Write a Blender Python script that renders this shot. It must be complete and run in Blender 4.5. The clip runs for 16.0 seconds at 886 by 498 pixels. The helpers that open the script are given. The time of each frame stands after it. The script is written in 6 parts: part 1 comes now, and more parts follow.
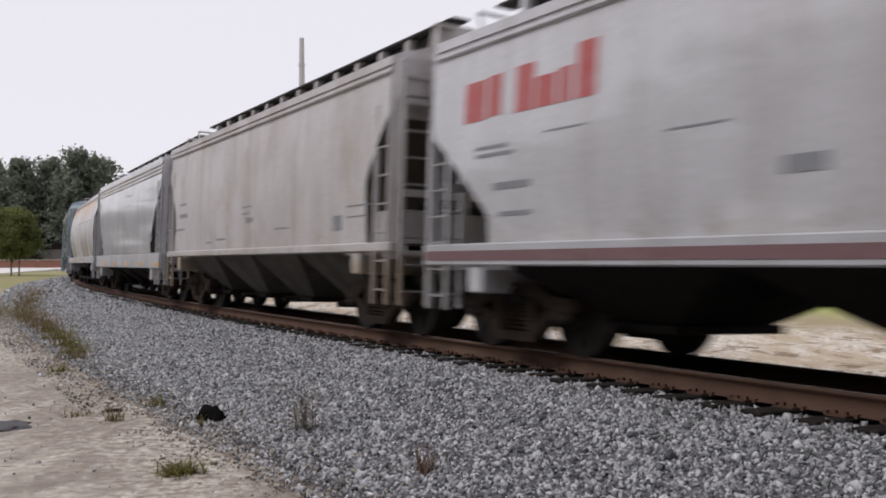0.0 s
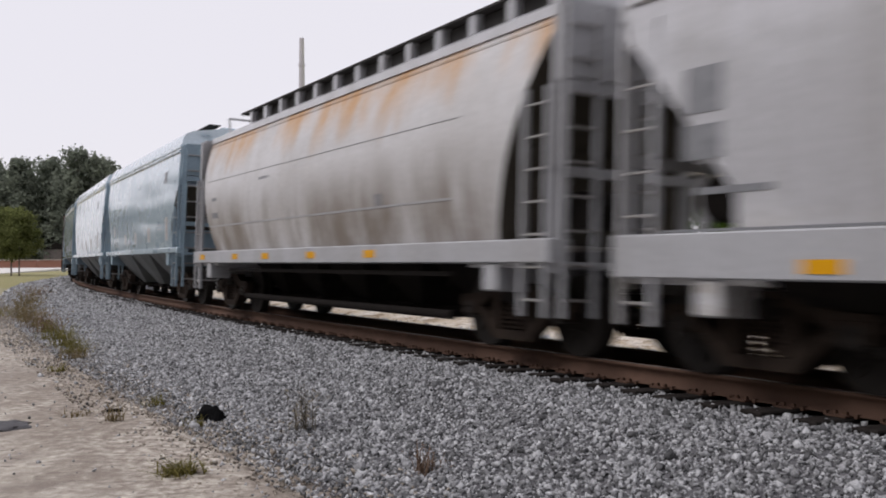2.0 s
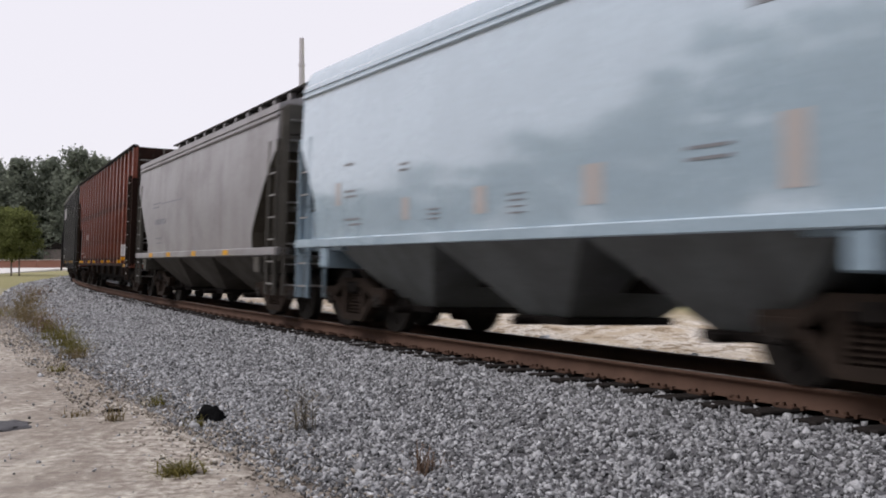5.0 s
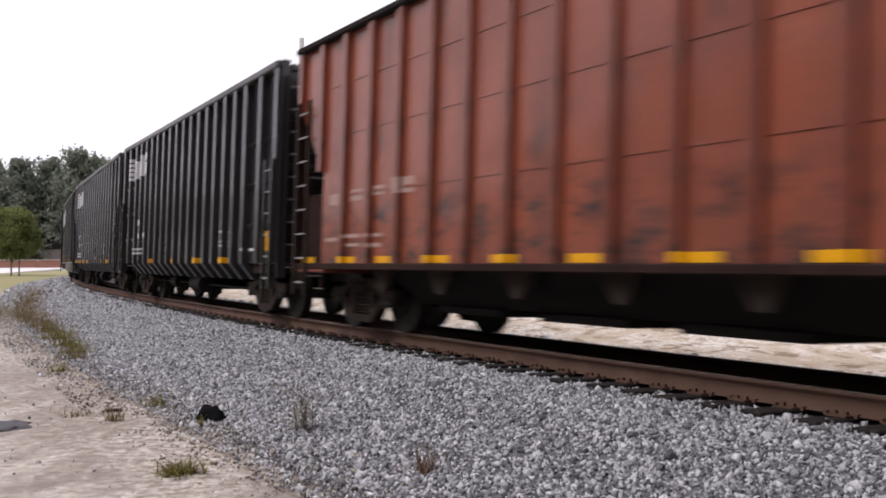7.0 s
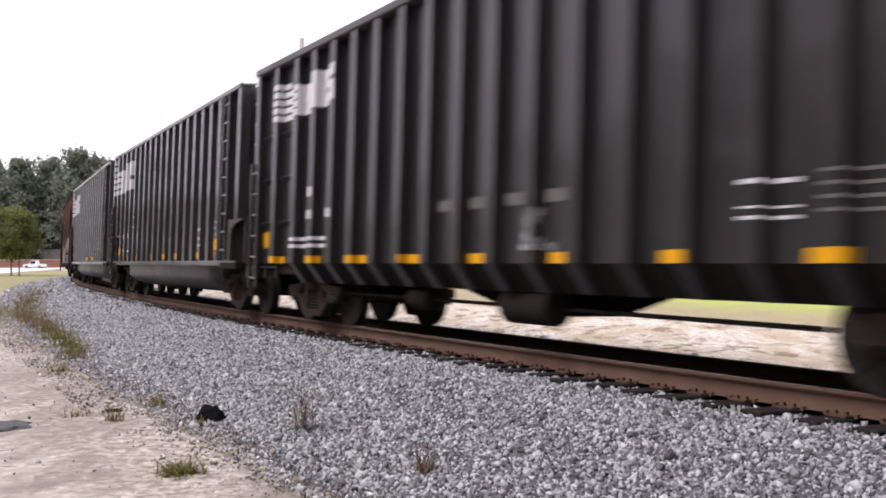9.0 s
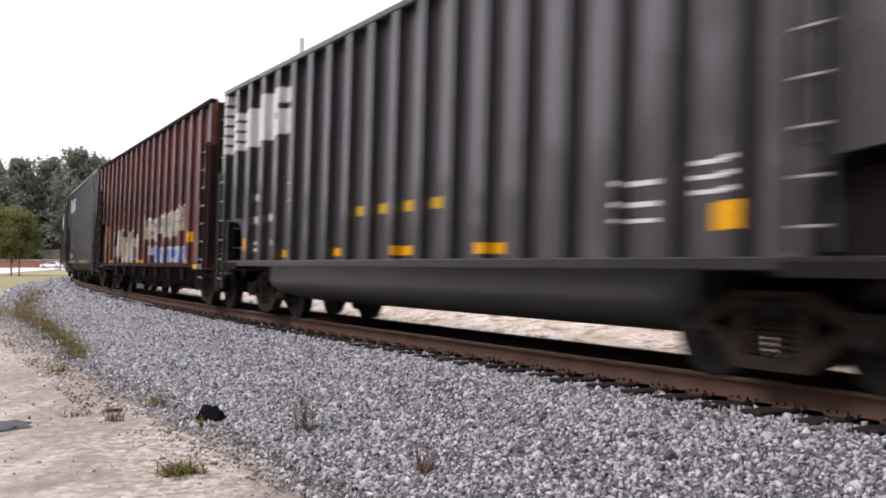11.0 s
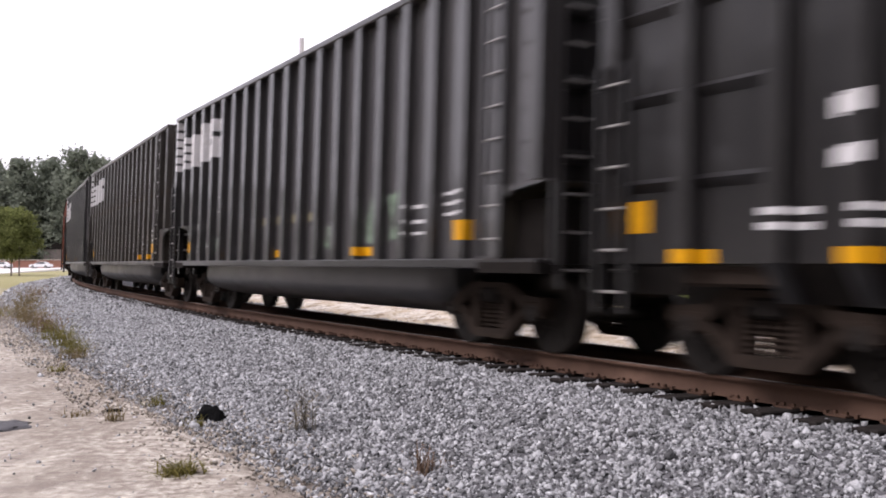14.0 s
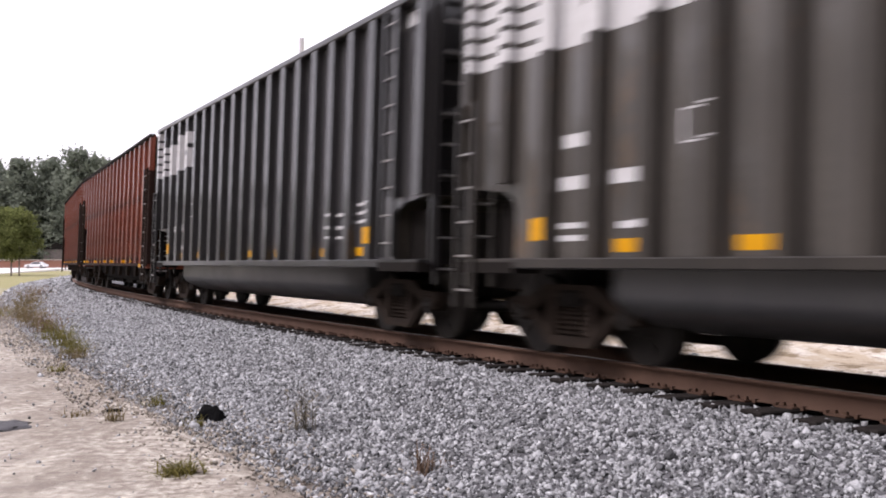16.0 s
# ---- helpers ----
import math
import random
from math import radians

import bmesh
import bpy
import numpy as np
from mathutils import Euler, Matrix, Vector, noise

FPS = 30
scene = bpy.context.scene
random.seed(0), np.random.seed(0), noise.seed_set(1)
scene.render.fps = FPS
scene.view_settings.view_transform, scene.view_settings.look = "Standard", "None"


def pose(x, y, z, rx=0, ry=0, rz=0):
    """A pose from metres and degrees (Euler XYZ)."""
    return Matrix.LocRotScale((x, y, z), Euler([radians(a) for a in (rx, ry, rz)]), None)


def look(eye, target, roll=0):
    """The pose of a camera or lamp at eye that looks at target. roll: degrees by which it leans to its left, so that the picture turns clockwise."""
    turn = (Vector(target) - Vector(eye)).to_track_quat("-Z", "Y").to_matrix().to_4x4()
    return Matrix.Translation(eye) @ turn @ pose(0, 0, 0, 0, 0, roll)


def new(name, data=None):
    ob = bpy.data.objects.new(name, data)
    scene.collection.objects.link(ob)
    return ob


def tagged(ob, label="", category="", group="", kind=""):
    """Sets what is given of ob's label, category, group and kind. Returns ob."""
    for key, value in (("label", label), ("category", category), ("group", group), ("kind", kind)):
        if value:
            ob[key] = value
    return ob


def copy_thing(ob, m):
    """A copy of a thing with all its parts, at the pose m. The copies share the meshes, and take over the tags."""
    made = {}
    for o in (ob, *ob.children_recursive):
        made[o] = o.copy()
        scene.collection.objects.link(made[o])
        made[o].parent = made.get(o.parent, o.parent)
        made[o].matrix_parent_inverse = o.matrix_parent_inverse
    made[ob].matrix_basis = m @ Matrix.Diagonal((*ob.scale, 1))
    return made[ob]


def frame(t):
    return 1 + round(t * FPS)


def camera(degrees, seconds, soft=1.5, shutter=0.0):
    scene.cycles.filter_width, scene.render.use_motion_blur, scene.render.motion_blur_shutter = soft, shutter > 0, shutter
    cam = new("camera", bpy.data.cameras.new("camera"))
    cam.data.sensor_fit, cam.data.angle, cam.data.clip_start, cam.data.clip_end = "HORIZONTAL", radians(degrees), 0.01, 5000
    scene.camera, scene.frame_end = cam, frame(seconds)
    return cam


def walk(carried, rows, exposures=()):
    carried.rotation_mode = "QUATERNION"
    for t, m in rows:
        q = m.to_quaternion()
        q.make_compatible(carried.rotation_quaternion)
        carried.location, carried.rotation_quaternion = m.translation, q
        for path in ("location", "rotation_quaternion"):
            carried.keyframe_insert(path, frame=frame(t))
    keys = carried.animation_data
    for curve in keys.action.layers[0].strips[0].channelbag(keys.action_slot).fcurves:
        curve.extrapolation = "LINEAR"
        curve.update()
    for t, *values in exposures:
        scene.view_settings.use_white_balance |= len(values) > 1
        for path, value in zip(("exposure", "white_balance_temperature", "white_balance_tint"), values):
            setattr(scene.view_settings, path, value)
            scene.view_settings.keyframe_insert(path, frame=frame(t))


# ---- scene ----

# The railway is one circular arc of radius R round C; the camera stands outside it.
C = Vector((331.351, 209.952, 0.0))
R = 384.709
CANT = 0.0357
RAIL_Z = 0.60
TH0 = radians(210.032)
SPEED = 15.025
cam = camera(50.96, 16.0, soft=1.8, shutter=0.45)
EYE = (0.0, 0.0, 1.698)
VIEW = look(EYE, (0.0, math.cos(0.0131), 1.698 + math.sin(0.0131)), -0.2)
walk(cam, [(0.0, VIEW), (16.0, VIEW)], [(s, e, 6500, tint) for s, e, tint in (
    (0.0, -0.22, 14), (1.0, -0.22, 14), (3.5, -0.25, 14), (4.2, -0.20, 14), (6.3, 0.03, 17), (7.0, 0.24, 19), (9.0, 0.56, 20), (12.5, 0.50, 20), (15.5, 0.58, 20), (16.0, 0.58, 20))])

# ---- world and sun: bright overcast ----
world = bpy.data.worlds.new("overcast_sky")
scene.world = world
world.use_nodes = True
wn, wl = world.node_tree.nodes, world.node_tree.links
sky = wn.new("ShaderNodeTexSky")
sky.sky_type, sky.sun_disc = 'NISHITA', False
sky.sun_elevation, sky.sun_rotation = radians(54), radians(255)
sky_low = wn.new("ShaderNodeVectorMath")
sky_low.operation = 'SCALE'
sky_low.inputs["Scale"].default_value = 0.10
cloud = wn.new("ShaderNodeMix")
cloud.data_type = 'RGBA'
cloud.inputs["Factor"].default_value = 0.92
cloud.inputs["B"].default_value = (0.875, 0.870, 0.915, 1)
wl.new(sky.outputs["Color"], sky_low.inputs[0])
wl.new(sky_low.outputs[0], cloud.inputs["A"])
wl.new(cloud.outputs["Result"], wn["Background"].inputs["Color"])
wn["Background"].inputs["Strength"].default_value = 1.15
sun = new("sun", bpy.data.lights.new("sun", 'SUN'))
sun.data.energy, sun.data.angle, sun.data.color = 2.0, radians(28), (1.0, 0.985, 0.965)
sun.matrix_world = look((0, 0, 74), (52, 14, 0))


# ---- materials ----
def node_mat(name, rough=0.6, metal=0.0, spec=0.5):
    m = bpy.data.materials.new(name)
    m.use_nodes = True
    b = m.node_tree.nodes["Principled BSDF"]
    b.inputs["Roughness"].default_value, b.inputs["Metallic"].default_value = rough, metal
    b.inputs["Specular IOR Level"].default_value = spec
    return m, m.node_tree.nodes, m.node_tree.links, b


def noise_tex(n, l, coord, scale, stretch=(1, 1, 1), detail=4, rough=0.55):
    mp = n.new("ShaderNodeMapping")
    mp.inputs["Scale"].default_value = stretch
    l.new(coord, mp.inputs["Vector"])
    t = n.new("ShaderNodeTexNoise")
    t.inputs["Scale"].default_value, t.inputs["Detail"].default_value, t.inputs["Roughness"].default_value = scale, detail, rough
    l.new(mp.outputs[0], t.inputs["Vector"])
    return t.outputs["Fac"]


def ramp(n, l, fac, a, b):
    r = n.new("ShaderNodeMapRange")
    r.inputs["From Min"].default_value, r.inputs["From Max"].default_value = a, b
    l.new(fac, r.inputs["Value"])
    return r.outputs["Result"]


def mix(n, l, fac, a, b):
    x = n.new("ShaderNodeMix")
    x.data_type = 'RGBA'
    for key, v in (("Factor", fac), ("A", a), ("B", b)):
        if isinstance(v, (int, float)):
            x.inputs[key].default_value = v
        elif isinstance(v, tuple):
            x.inputs[key].default_value = (*v, 1)
        else:
            l.new(v, x.inputs[key])
    return x.outputs["Result"]


def bump(n, l, b, fac, strength=0.3, distance=0.02):
    k = n.new("ShaderNodeBump")
    k.inputs["Strength"].default_value, k.inputs["Distance"].default_value = strength, distance
    l.new(fac, k.inputs["Height"])
    l.new(k.outputs[0], b.inputs["Normal"])


def paint(name, col, grime, rough=0.45, streak=0.5, blotch=0.4, rust=None, rust_low=0.62, metal=0.0, spec=0.4, top=None, low=None, coat=0.0, patchy=None, coat_ior=1.5, dent=0.25):
    """Weathered vehicle paint: vertical streaks, blotches, fine grain, optional rust patches."""
    m, n, l, b = node_mat(name, rough, metal, spec)
    b.inputs["Coat Weight"].default_value, b.inputs["Coat Roughness"].default_value = coat, 0.08
    b.inputs["Coat IOR"].default_value = coat_ior
    co = n.new("ShaderNodeTexCoord").outputs["Object"]
    st = ramp(n, l, noise_tex(n, l, co, 1.0, (2.2, 2.2, 0.22), 6, 0.65), 0.43, 0.66)
    bl = ramp(n, l, noise_tex(n, l, co, 0.7, (1, 1, 1), 6, 0.65), 0.45, 0.72)
    gr = noise_tex(n, l, co, 14.0, (1, 1, 1), 4)
    mul = n.new("ShaderNodeMath"); mul.operation = 'MULTIPLY'; mul.inputs[1].default_value = streak
    l.new(st, mul.inputs[0])
    mul2 = n.new("ShaderNodeMath"); mul2.operation = 'MULTIPLY'; mul2.inputs[1].default_value = blotch
    l.new(bl, mul2.inputs[0])
    c = mix(n, l, mul.outputs[0], col, grime)
    c = mix(n, l, mul2.outputs[0], c, tuple(0.75 * v for v in grime))
    if rust:
        rs = ramp(n, l, noise_tex(n, l, co, 1.3, (1, 1, 0.45), 8, 0.7), rust_low, rust_low + 0.12)
        c = mix(n, l, rs, c, rust)
    # stains with a shape of their own: rust run down from the roof, dirt thrown up from the track
    for stain, z0, z1 in [v for v in (top, low) if v]:
        sp = n.new("ShaderNodeSeparateXYZ")
        l.new(co, sp.inputs[0])
        wob = n.new("ShaderNodeMath"); wob.operation = 'MULTIPLY_ADD'; wob.inputs[1].default_value = 2.2 if stain[0] > 0.35 else 0.9
        l.new(noise_tex(n, l, co, 1.0, (1.1, 1.1, 0.12), 4), wob.inputs[0]); l.new(sp.outputs["Z"], wob.inputs[2])
        f = ramp(n, l, wob.outputs[0], z0, z1)
        f2 = n.new("ShaderNodeMath"); f2.operation = 'MULTIPLY'; f2.inputs[1].default_value = 0.75
        l.new(f, f2.inputs[0])
        if patchy:
            k, stretch, a0, a1 = patchy
            l.new(ramp(n, l, noise_tex(n, l, co, k, stretch, 6, 0.7), a0, a1), f2.inputs[1])
        c = mix(n, l, f2.outputs[0], c, stain)
    fine = ramp(n, l, gr, 0.2, 0.9)
    c2 = n.new("ShaderNodeMix"); c2.data_type = 'RGBA'; c2.blend_type = 'MULTIPLY'
    c2.inputs["Factor"].default_value = 0.25
    l.new(c, c2.inputs["A"]); l.new(fine, c2.inputs["B"])
    l.new(c2.outputs["Result"], b.inputs["Base Color"])
    rr = n.new("ShaderNodeMapRange")
    rr.inputs["To Min"].default_value, rr.inputs["To Max"].default_value = rough, min(1.0, rough + 0.15)
    l.new(bl, rr.inputs["Value"])
    l.new(rr.outputs[0], b.inputs["Roughness"])
    bump(n, l, b, noise_tex(n, l, co, 1.6, (1, 1, 0.6), 2), dent, 0.02)
    return m


def plain(name, col, col2, rough=0.7, metal=0.0, scale=8.0, bumpy=0.2, island=0.0, spec=0.3):
    m, n, l, b = node_mat(name, rough, metal, spec)
    co = n.new("ShaderNodeTexCoord").outputs["Object"]
    a = ramp(n, l, noise_tex(n, l, co, scale, (1, 1, 1), 5), 0.35, 0.7)
    big = ramp(n, l, noise_tex(n, l, co, scale * 0.13, (1, 1, 1), 3), 0.35, 0.7)
    c = mix(n, l, a, col, col2)
    c = mix(n, l, big, c, tuple(0.5 * (u + v) for u, v in zip(col, col2)))
    if island:
        g = n.new("ShaderNodeNewGeometry")
        r = n.new("ShaderNodeMapRange")
        r.inputs["To Min"].default_value, r.inputs["To Max"].default_value = 1 - island, 1 + island
        l.new(g.outputs["Random Per Island"], r.inputs["Value"])
        hs = n.new("ShaderNodeHueSaturation")
        l.new(r.outputs[0], hs.inputs["Value"])
        l.new(c, hs.inputs["Color"])
        c = hs.outputs["Color"]
    l.new(c, b.inputs["Base Color"])
    if bumpy:
        bump(n, l, b, noise_tex(n, l, co, scale * 2, (1, 1, 1), 4), bumpy, 0.02)
    return m


SPOTS = (2.0, (0.8, 1, 1.3), 0.48, 0.62)      # noise scale, stretch and range of patchy stains
M = dict(
    white=paint("white_car_paint", (0.555, 0.555, 0.585), (0.345, 0.325, 0.31), 0.34, 0.5, 0.25, coat=0.8, coat_ior=1.9, dent=0.15, low=((0.38, 0.355, 0.325), 2.6, 2.2), patchy=SPOTS),
    sillwhite=paint("white_sill_paint", (0.46, 0.465, 0.49), (0.33, 0.32, 0.315), 0.4, 0.5, 0.35, spec=0.4),
    markfaint=plain("faded_pink_lettering", (0.36, 0.25, 0.22), (0.28, 0.17, 0.14), 0.7, 0.0, 9.0, 0.0),
    beige=paint("beige_car_paint", (0.55, 0.53, 0.535), (0.36, 0.315, 0.285), 0.42, 0.7, 0.35, (0.38, 0.32, 0.235), 0.57, spec=0.5, low=((0.29, 0.22, 0.135), 1.7, 1.45)),
    greyhop=paint("grey_car_paint", (0.33, 0.32, 0.33), (0.20, 0.18, 0.17), 0.36, 0.5, 0.35, spec=0.3),
    rusty=paint("rust_streaked_white_paint", (0.60, 0.592, 0.60), (0.45, 0.425, 0.40), 0.36, 0.4, 0.3, spec=0.4, top=((0.52, 0.29, 0.12), 4.05, 4.75), low=((0.235, 0.20, 0.17), 3.15, 2.2), patchy=(0.8, (1.3, 1, 0.25), 0.40, 0.60)),
    blue=paint("pale_blue_gloss_paint", (0.455, 0.585, 0.685), (0.38, 0.50, 0.595), 0.26, 0.35, 0.25, spec=0.6, coat=1.0, coat_ior=2.3, dent=0.08),
    bluedark=paint("blue_end_frame_paint", (0.29, 0.385, 0.46), (0.20, 0.27, 0.33), 0.35, 0.3, 0.3),
    red=paint("faded_red_oxide_paint", (0.275, 0.068, 0.033), (0.13, 0.036, 0.022), 0.36, 0.7, 0.55, (0.05, 0.026, 0.02), 0.59, spec=0.35, coat=0.35, low=((0.03, 0.020, 0.018), 2.5, 2.1), patchy=SPOTS),
    maroon=paint("dark_red_oxide_paint", (0.158, 0.044, 0.032), (0.060, 0.025, 0.020), 0.38, 0.75, 0.75, (0.036, 0.021, 0.018), 0.50, spec=0.3, coat=0.2),
    black=paint("faded_black_paint", (0.0145, 0.0132, 0.0140), (0.029, 0.0265, 0.0262), 0.32, 0.6, 0.4, spec=0.45, coat=0.3),
    # sheets lighter than the posts: part of the rib shading is in these colours
    sheetblack=paint("lightened_black_sheet", (0.063, 0.0600, 0.0635), (0.106, 0.0995, 0.0995), 0.30, 0.65, 0.45, spec=0.5, coat=0.8),
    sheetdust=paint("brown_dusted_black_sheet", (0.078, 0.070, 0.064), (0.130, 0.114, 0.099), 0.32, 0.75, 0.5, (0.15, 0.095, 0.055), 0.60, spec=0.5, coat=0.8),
    dustblack=paint("dusty_black_paint", (0.035, 0.031, 0.028), (0.062, 0.053, 0.045), 0.32, 0.7, 0.5, (0.085, 0.052, 0.028), 0.62, spec=0.3),
    postblack=paint("darker_black_post_paint", (0.024, 0.0222, 0.0235), (0.044, 0.0405, 0.040), 0.30, 0.6, 0.4, spec=0.5, coat=0.5),
    tub=paint("dusty_tub_paint", (0.052, 0.051, 0.052), (0.085, 0.080, 0.078), 0.36, 0.4, 0.5, spec=0.3),
    # grime, darkened further for the shade below the cars
    under=plain("grimy_shaded_underframe", (0.010, 0.009, 0.0085), (0.022, 0.018, 0.016), 0.85, 0.0, 5.0, spec=0.08),
    bay=paint("hopper_bay_paint", (0.12, 0.112, 0.10), (0.065, 0.057, 0.05), 0.7, 0.5, 0.6, spec=0.15),
    bayblue=paint("blue_hopper_bay_paint", (0.21, 0.225, 0.23), (0.125, 0.127, 0.125), 0.5, 0.5, 0.5, spec=0.25),
    truck=plain("brown_cast_steel", (0.020, 0.0150, 0.0122), (0.042, 0.0295, 0.023), 0.85, 0.0, 6.0, spec=0.1),
    # grime, darkened further to hold the shade of the recessed car ends
    endshade=paint("grimy_shaded_end_sheet", (0.085, 0.074, 0.060), (0.04, 0.034, 0.029), 0.8, 0.6, 0.6, spec=0.1),
    # sooty red, darkened further for the shade at the car ends
    darkred=paint("darkened_red_sheet", (0.034, 0.017, 0.013), (0.018, 0.011, 0.009), 0.8, 0.6, 0.6, spec=0.1),
    wheel=plain("worn_wheel_steel", (0.012, 0.010, 0.009), (0.028, 0.023, 0.02), 0.6, 0.1, 5.0, spec=0.2),
    steel=plain("bare_steel_rung", (0.40, 0.39, 0.38), (0.26, 0.24, 0.23), 0.4, 0.5, 12.0),
    walk=plain("dark_grating", (0.022, 0.021, 0.021), (0.045, 0.042, 0.04), 0.8, 0.0, 10.0, spec=0.15),
    mark=plain("white_lettering", (0.62, 0.61, 0.62), (0.50, 0.49, 0.49), 0.6, 0.0, 9.0, 0.0),
    markold=plain("faded_lettering", (0.13, 0.125, 0.12), (0.085, 0.08, 0.078), 0.7, 0.0, 9.0, 0.0),
    markdark=plain("dark_lettering", (0.16, 0.165, 0.18), (0.26, 0.265, 0.28), 0.5, 0.0, 9.0, 0.0),
    orange=plain("amber_reflector", (0.70, 0.345, 0.006), (0.58, 0.27, 0.006), 0.4, 0.0, 20.0, 0.0, spec=0.15),
    paleyellow=plain("yellow_stripe_paint", (0.50, 0.31, 0.012), (0.38, 0.24, 0.02), 0.6, 0.0, 9.0, 0.0),
    paletan=plain("tan_stripe_paint", (0.19, 0.165, 0.095), (0.13, 0.115, 0.075), 0.6, 0.0, 9.0, 0.0),
    logored=plain("red_emblem_paint", (0.40, 0.085, 0.085), (0.40, 0.15, 0.15), 0.55, 0.0, 8.0, 0.0),
    stripe=plain("maroon_stripe_paint", (0.13, 0.072, 0.078), (0.19, 0.115, 0.12), 0.55, 0.0, 8.0, 0.0),
    peach=plain("peach_patch_paint", (0.47, 0.40, 0.37), (0.40, 0.41, 0.42), 0.3, 0.0, 8.0, 0.0),
    spraycream=plain("cream_spray_paint", (0.48, 0.43, 0.34), (0.34, 0.36, 0.32), 0.7, 0.0, 5.0, 0.0),
    rail=plain("rusty_rail", (0.080, 0.046, 0.033), (0.125, 0.074, 0.053), 0.8, 0.0, 3.0, spec=0.15),
    railtop=plain("polished_railhead", (0.16, 0.13, 0.12), (0.22, 0.18, 0.165), 0.45, 0.5, 4.0, 0.05),
    tie=plain("creosoted_timber", (0.014, 0.012, 0.011), (0.032, 0.027, 0.025), 0.9, 0.0, 10.0, 0.5, spec=0.1),
    gravel=plain("grey_granite_ballast", (0.138, 0.140, 0.147), (0.418, 0.420, 0.430), 0.85, 0.0, 26.0, 0.5, 0.78, spec=0.3),
    dirtstone=plain("dusty_brown_stones", (0.20, 0.172, 0.142), (0.36, 0.318, 0.27), 0.9, 0.0, 20.0, 0.3, 0.5, spec=0.2),
    # greasy stone, darkened further to hold the shade under the train
    oilyshade=plain("greasy_shaded_ballast", (0.008, 0.0075, 0.0075), (0.018, 0.016, 0.015), 0.95, 0.0, 16.0, 0.5, 0.4, spec=0.05),
    bed=plain("ballast_bed", (0.06, 0.059, 0.064), (0.15, 0.147, 0.155), 0.95, 0.0, 16.0, 0.8, spec=0.1),
    bark=plain("grey_bark", (0.10, 0.08, 0.065), (0.17, 0.14, 0.12), 0.9, 0.0, 4.0, 0.6),
    # paler than real needles: distance haze is mixed into the colour
    pine=plain("hazed_pine_foliage", (0.155, 0.178, 0.140), (0.235, 0.26, 0.205), 0.85, 0.0, 0.35, 0.0, 0.22, spec=0.1),
    leaf=plain("young_tree_foliage", (0.115, 0.135, 0.045), (0.18, 0.195, 0.075), 0.7, 0.0, 0.8, 0.0, 0.3, spec=0.15),
    lush=plain("green_foliage", (0.07, 0.115, 0.03), (0.11, 0.165, 0.05), 0.8, 0.0, 0.8, 0.0, 0.3, spec=0.1),
    weed=plain("dry_weed", (0.165, 0.13, 0.07), (0.26, 0.205, 0.12), 0.8, 0.0, 3.0, 0.0, 0.3, spec=0.1),
    weedgreen=plain("green_weed", (0.145, 0.135, 0.04), (0.235, 0.20, 0.075), 0.8, 0.0, 3.0, 0.0, 0.3, spec=0.1),
    rustpatch=plain("orange_rust_patch", (0.30, 0.13, 0.06), (0.17, 0.07, 0.045), 0.7, 0.0, 5.0, 0.1),
    weedgrey=plain("grey_dry_stalks", (0.15, 0.13, 0.10), (0.22, 0.195, 0.155), 0.85, 0.0, 3.0, 0.0, 0.3, spec=0.1),
    weedred=plain("reddish_dry_weed", (0.18, 0.12, 0.085), (0.25, 0.185, 0.14), 0.8, 0.0, 3.0, 0.0, 0.3, spec=0.1),
    tar=plain("black_scrap", (0.004, 0.004, 0.0042), (0.010, 0.010, 0.0105), 0.9, 0.0, 12.0, 0.8, spec=0.05),
    road=plain("pale_road_surface", (0.55, 0.53, 0.51), (0.62, 0.60, 0.58), 0.85, 0.0, 0.6),
    brick=plain("red_brick_wall", (0.26, 0.115, 0.09), (0.34, 0.18, 0.14), 0.85, 0.0, 3.0),
    cope=plain("pale_coping", (0.48, 0.42, 0.38), (0.58, 0.52, 0.48), 0.8, 0.0, 3.0),
    stack=plain("pale_concrete_stack", (0.40, 0.38, 0.42), (0.50, 0.48, 0.51), 0.85, 0.0, 0.3),
    carwhite=plain("white_car_gloss", (0.75, 0.75, 0.76), (0.68, 0.68, 0.70), 0.2, 0.0, 1.0, 0.0),
    glassdark=plain("dark_window_glass", (0.02, 0.022, 0.025), (0.03, 0.033, 0.036), 0.08, 0.0, 1.0, 0.0),
    tyre=plain("tyre_rubber", (0.02, 0.02, 0.02), (0.035, 0.034, 0.033), 0.8, 0.0, 8.0),
    shed=plain("shed_wall", (0.13, 0.115, 0.11), (0.20, 0.17, 0.155), 0.85, 0.0, 1.5),
)


def leafy(m, share):
    """Leaves let part of the daylight through."""
    n, l = m.node_tree.nodes, m.node_tree.links
    b = n["Principled BSDF"]
    tr = n.new("ShaderNodeBsdfTranslucent")
    l.new(b.inputs["Base Color"].links[0].from_socket, tr.inputs["Color"])
    sh = n.new("ShaderNodeMixShader")
    sh.inputs[0].default_value = share
    l.new(b.outputs[0], sh.inputs[1])
    l.new(tr.outputs[0], sh.inputs[2])
    l.new(sh.outputs[0], n["Material Output"].inputs["Surface"])


for key in ("pine", "leaf", "lush", "weed", "weedgreen", "weedred"):
    leafy(M[key], 0.6)


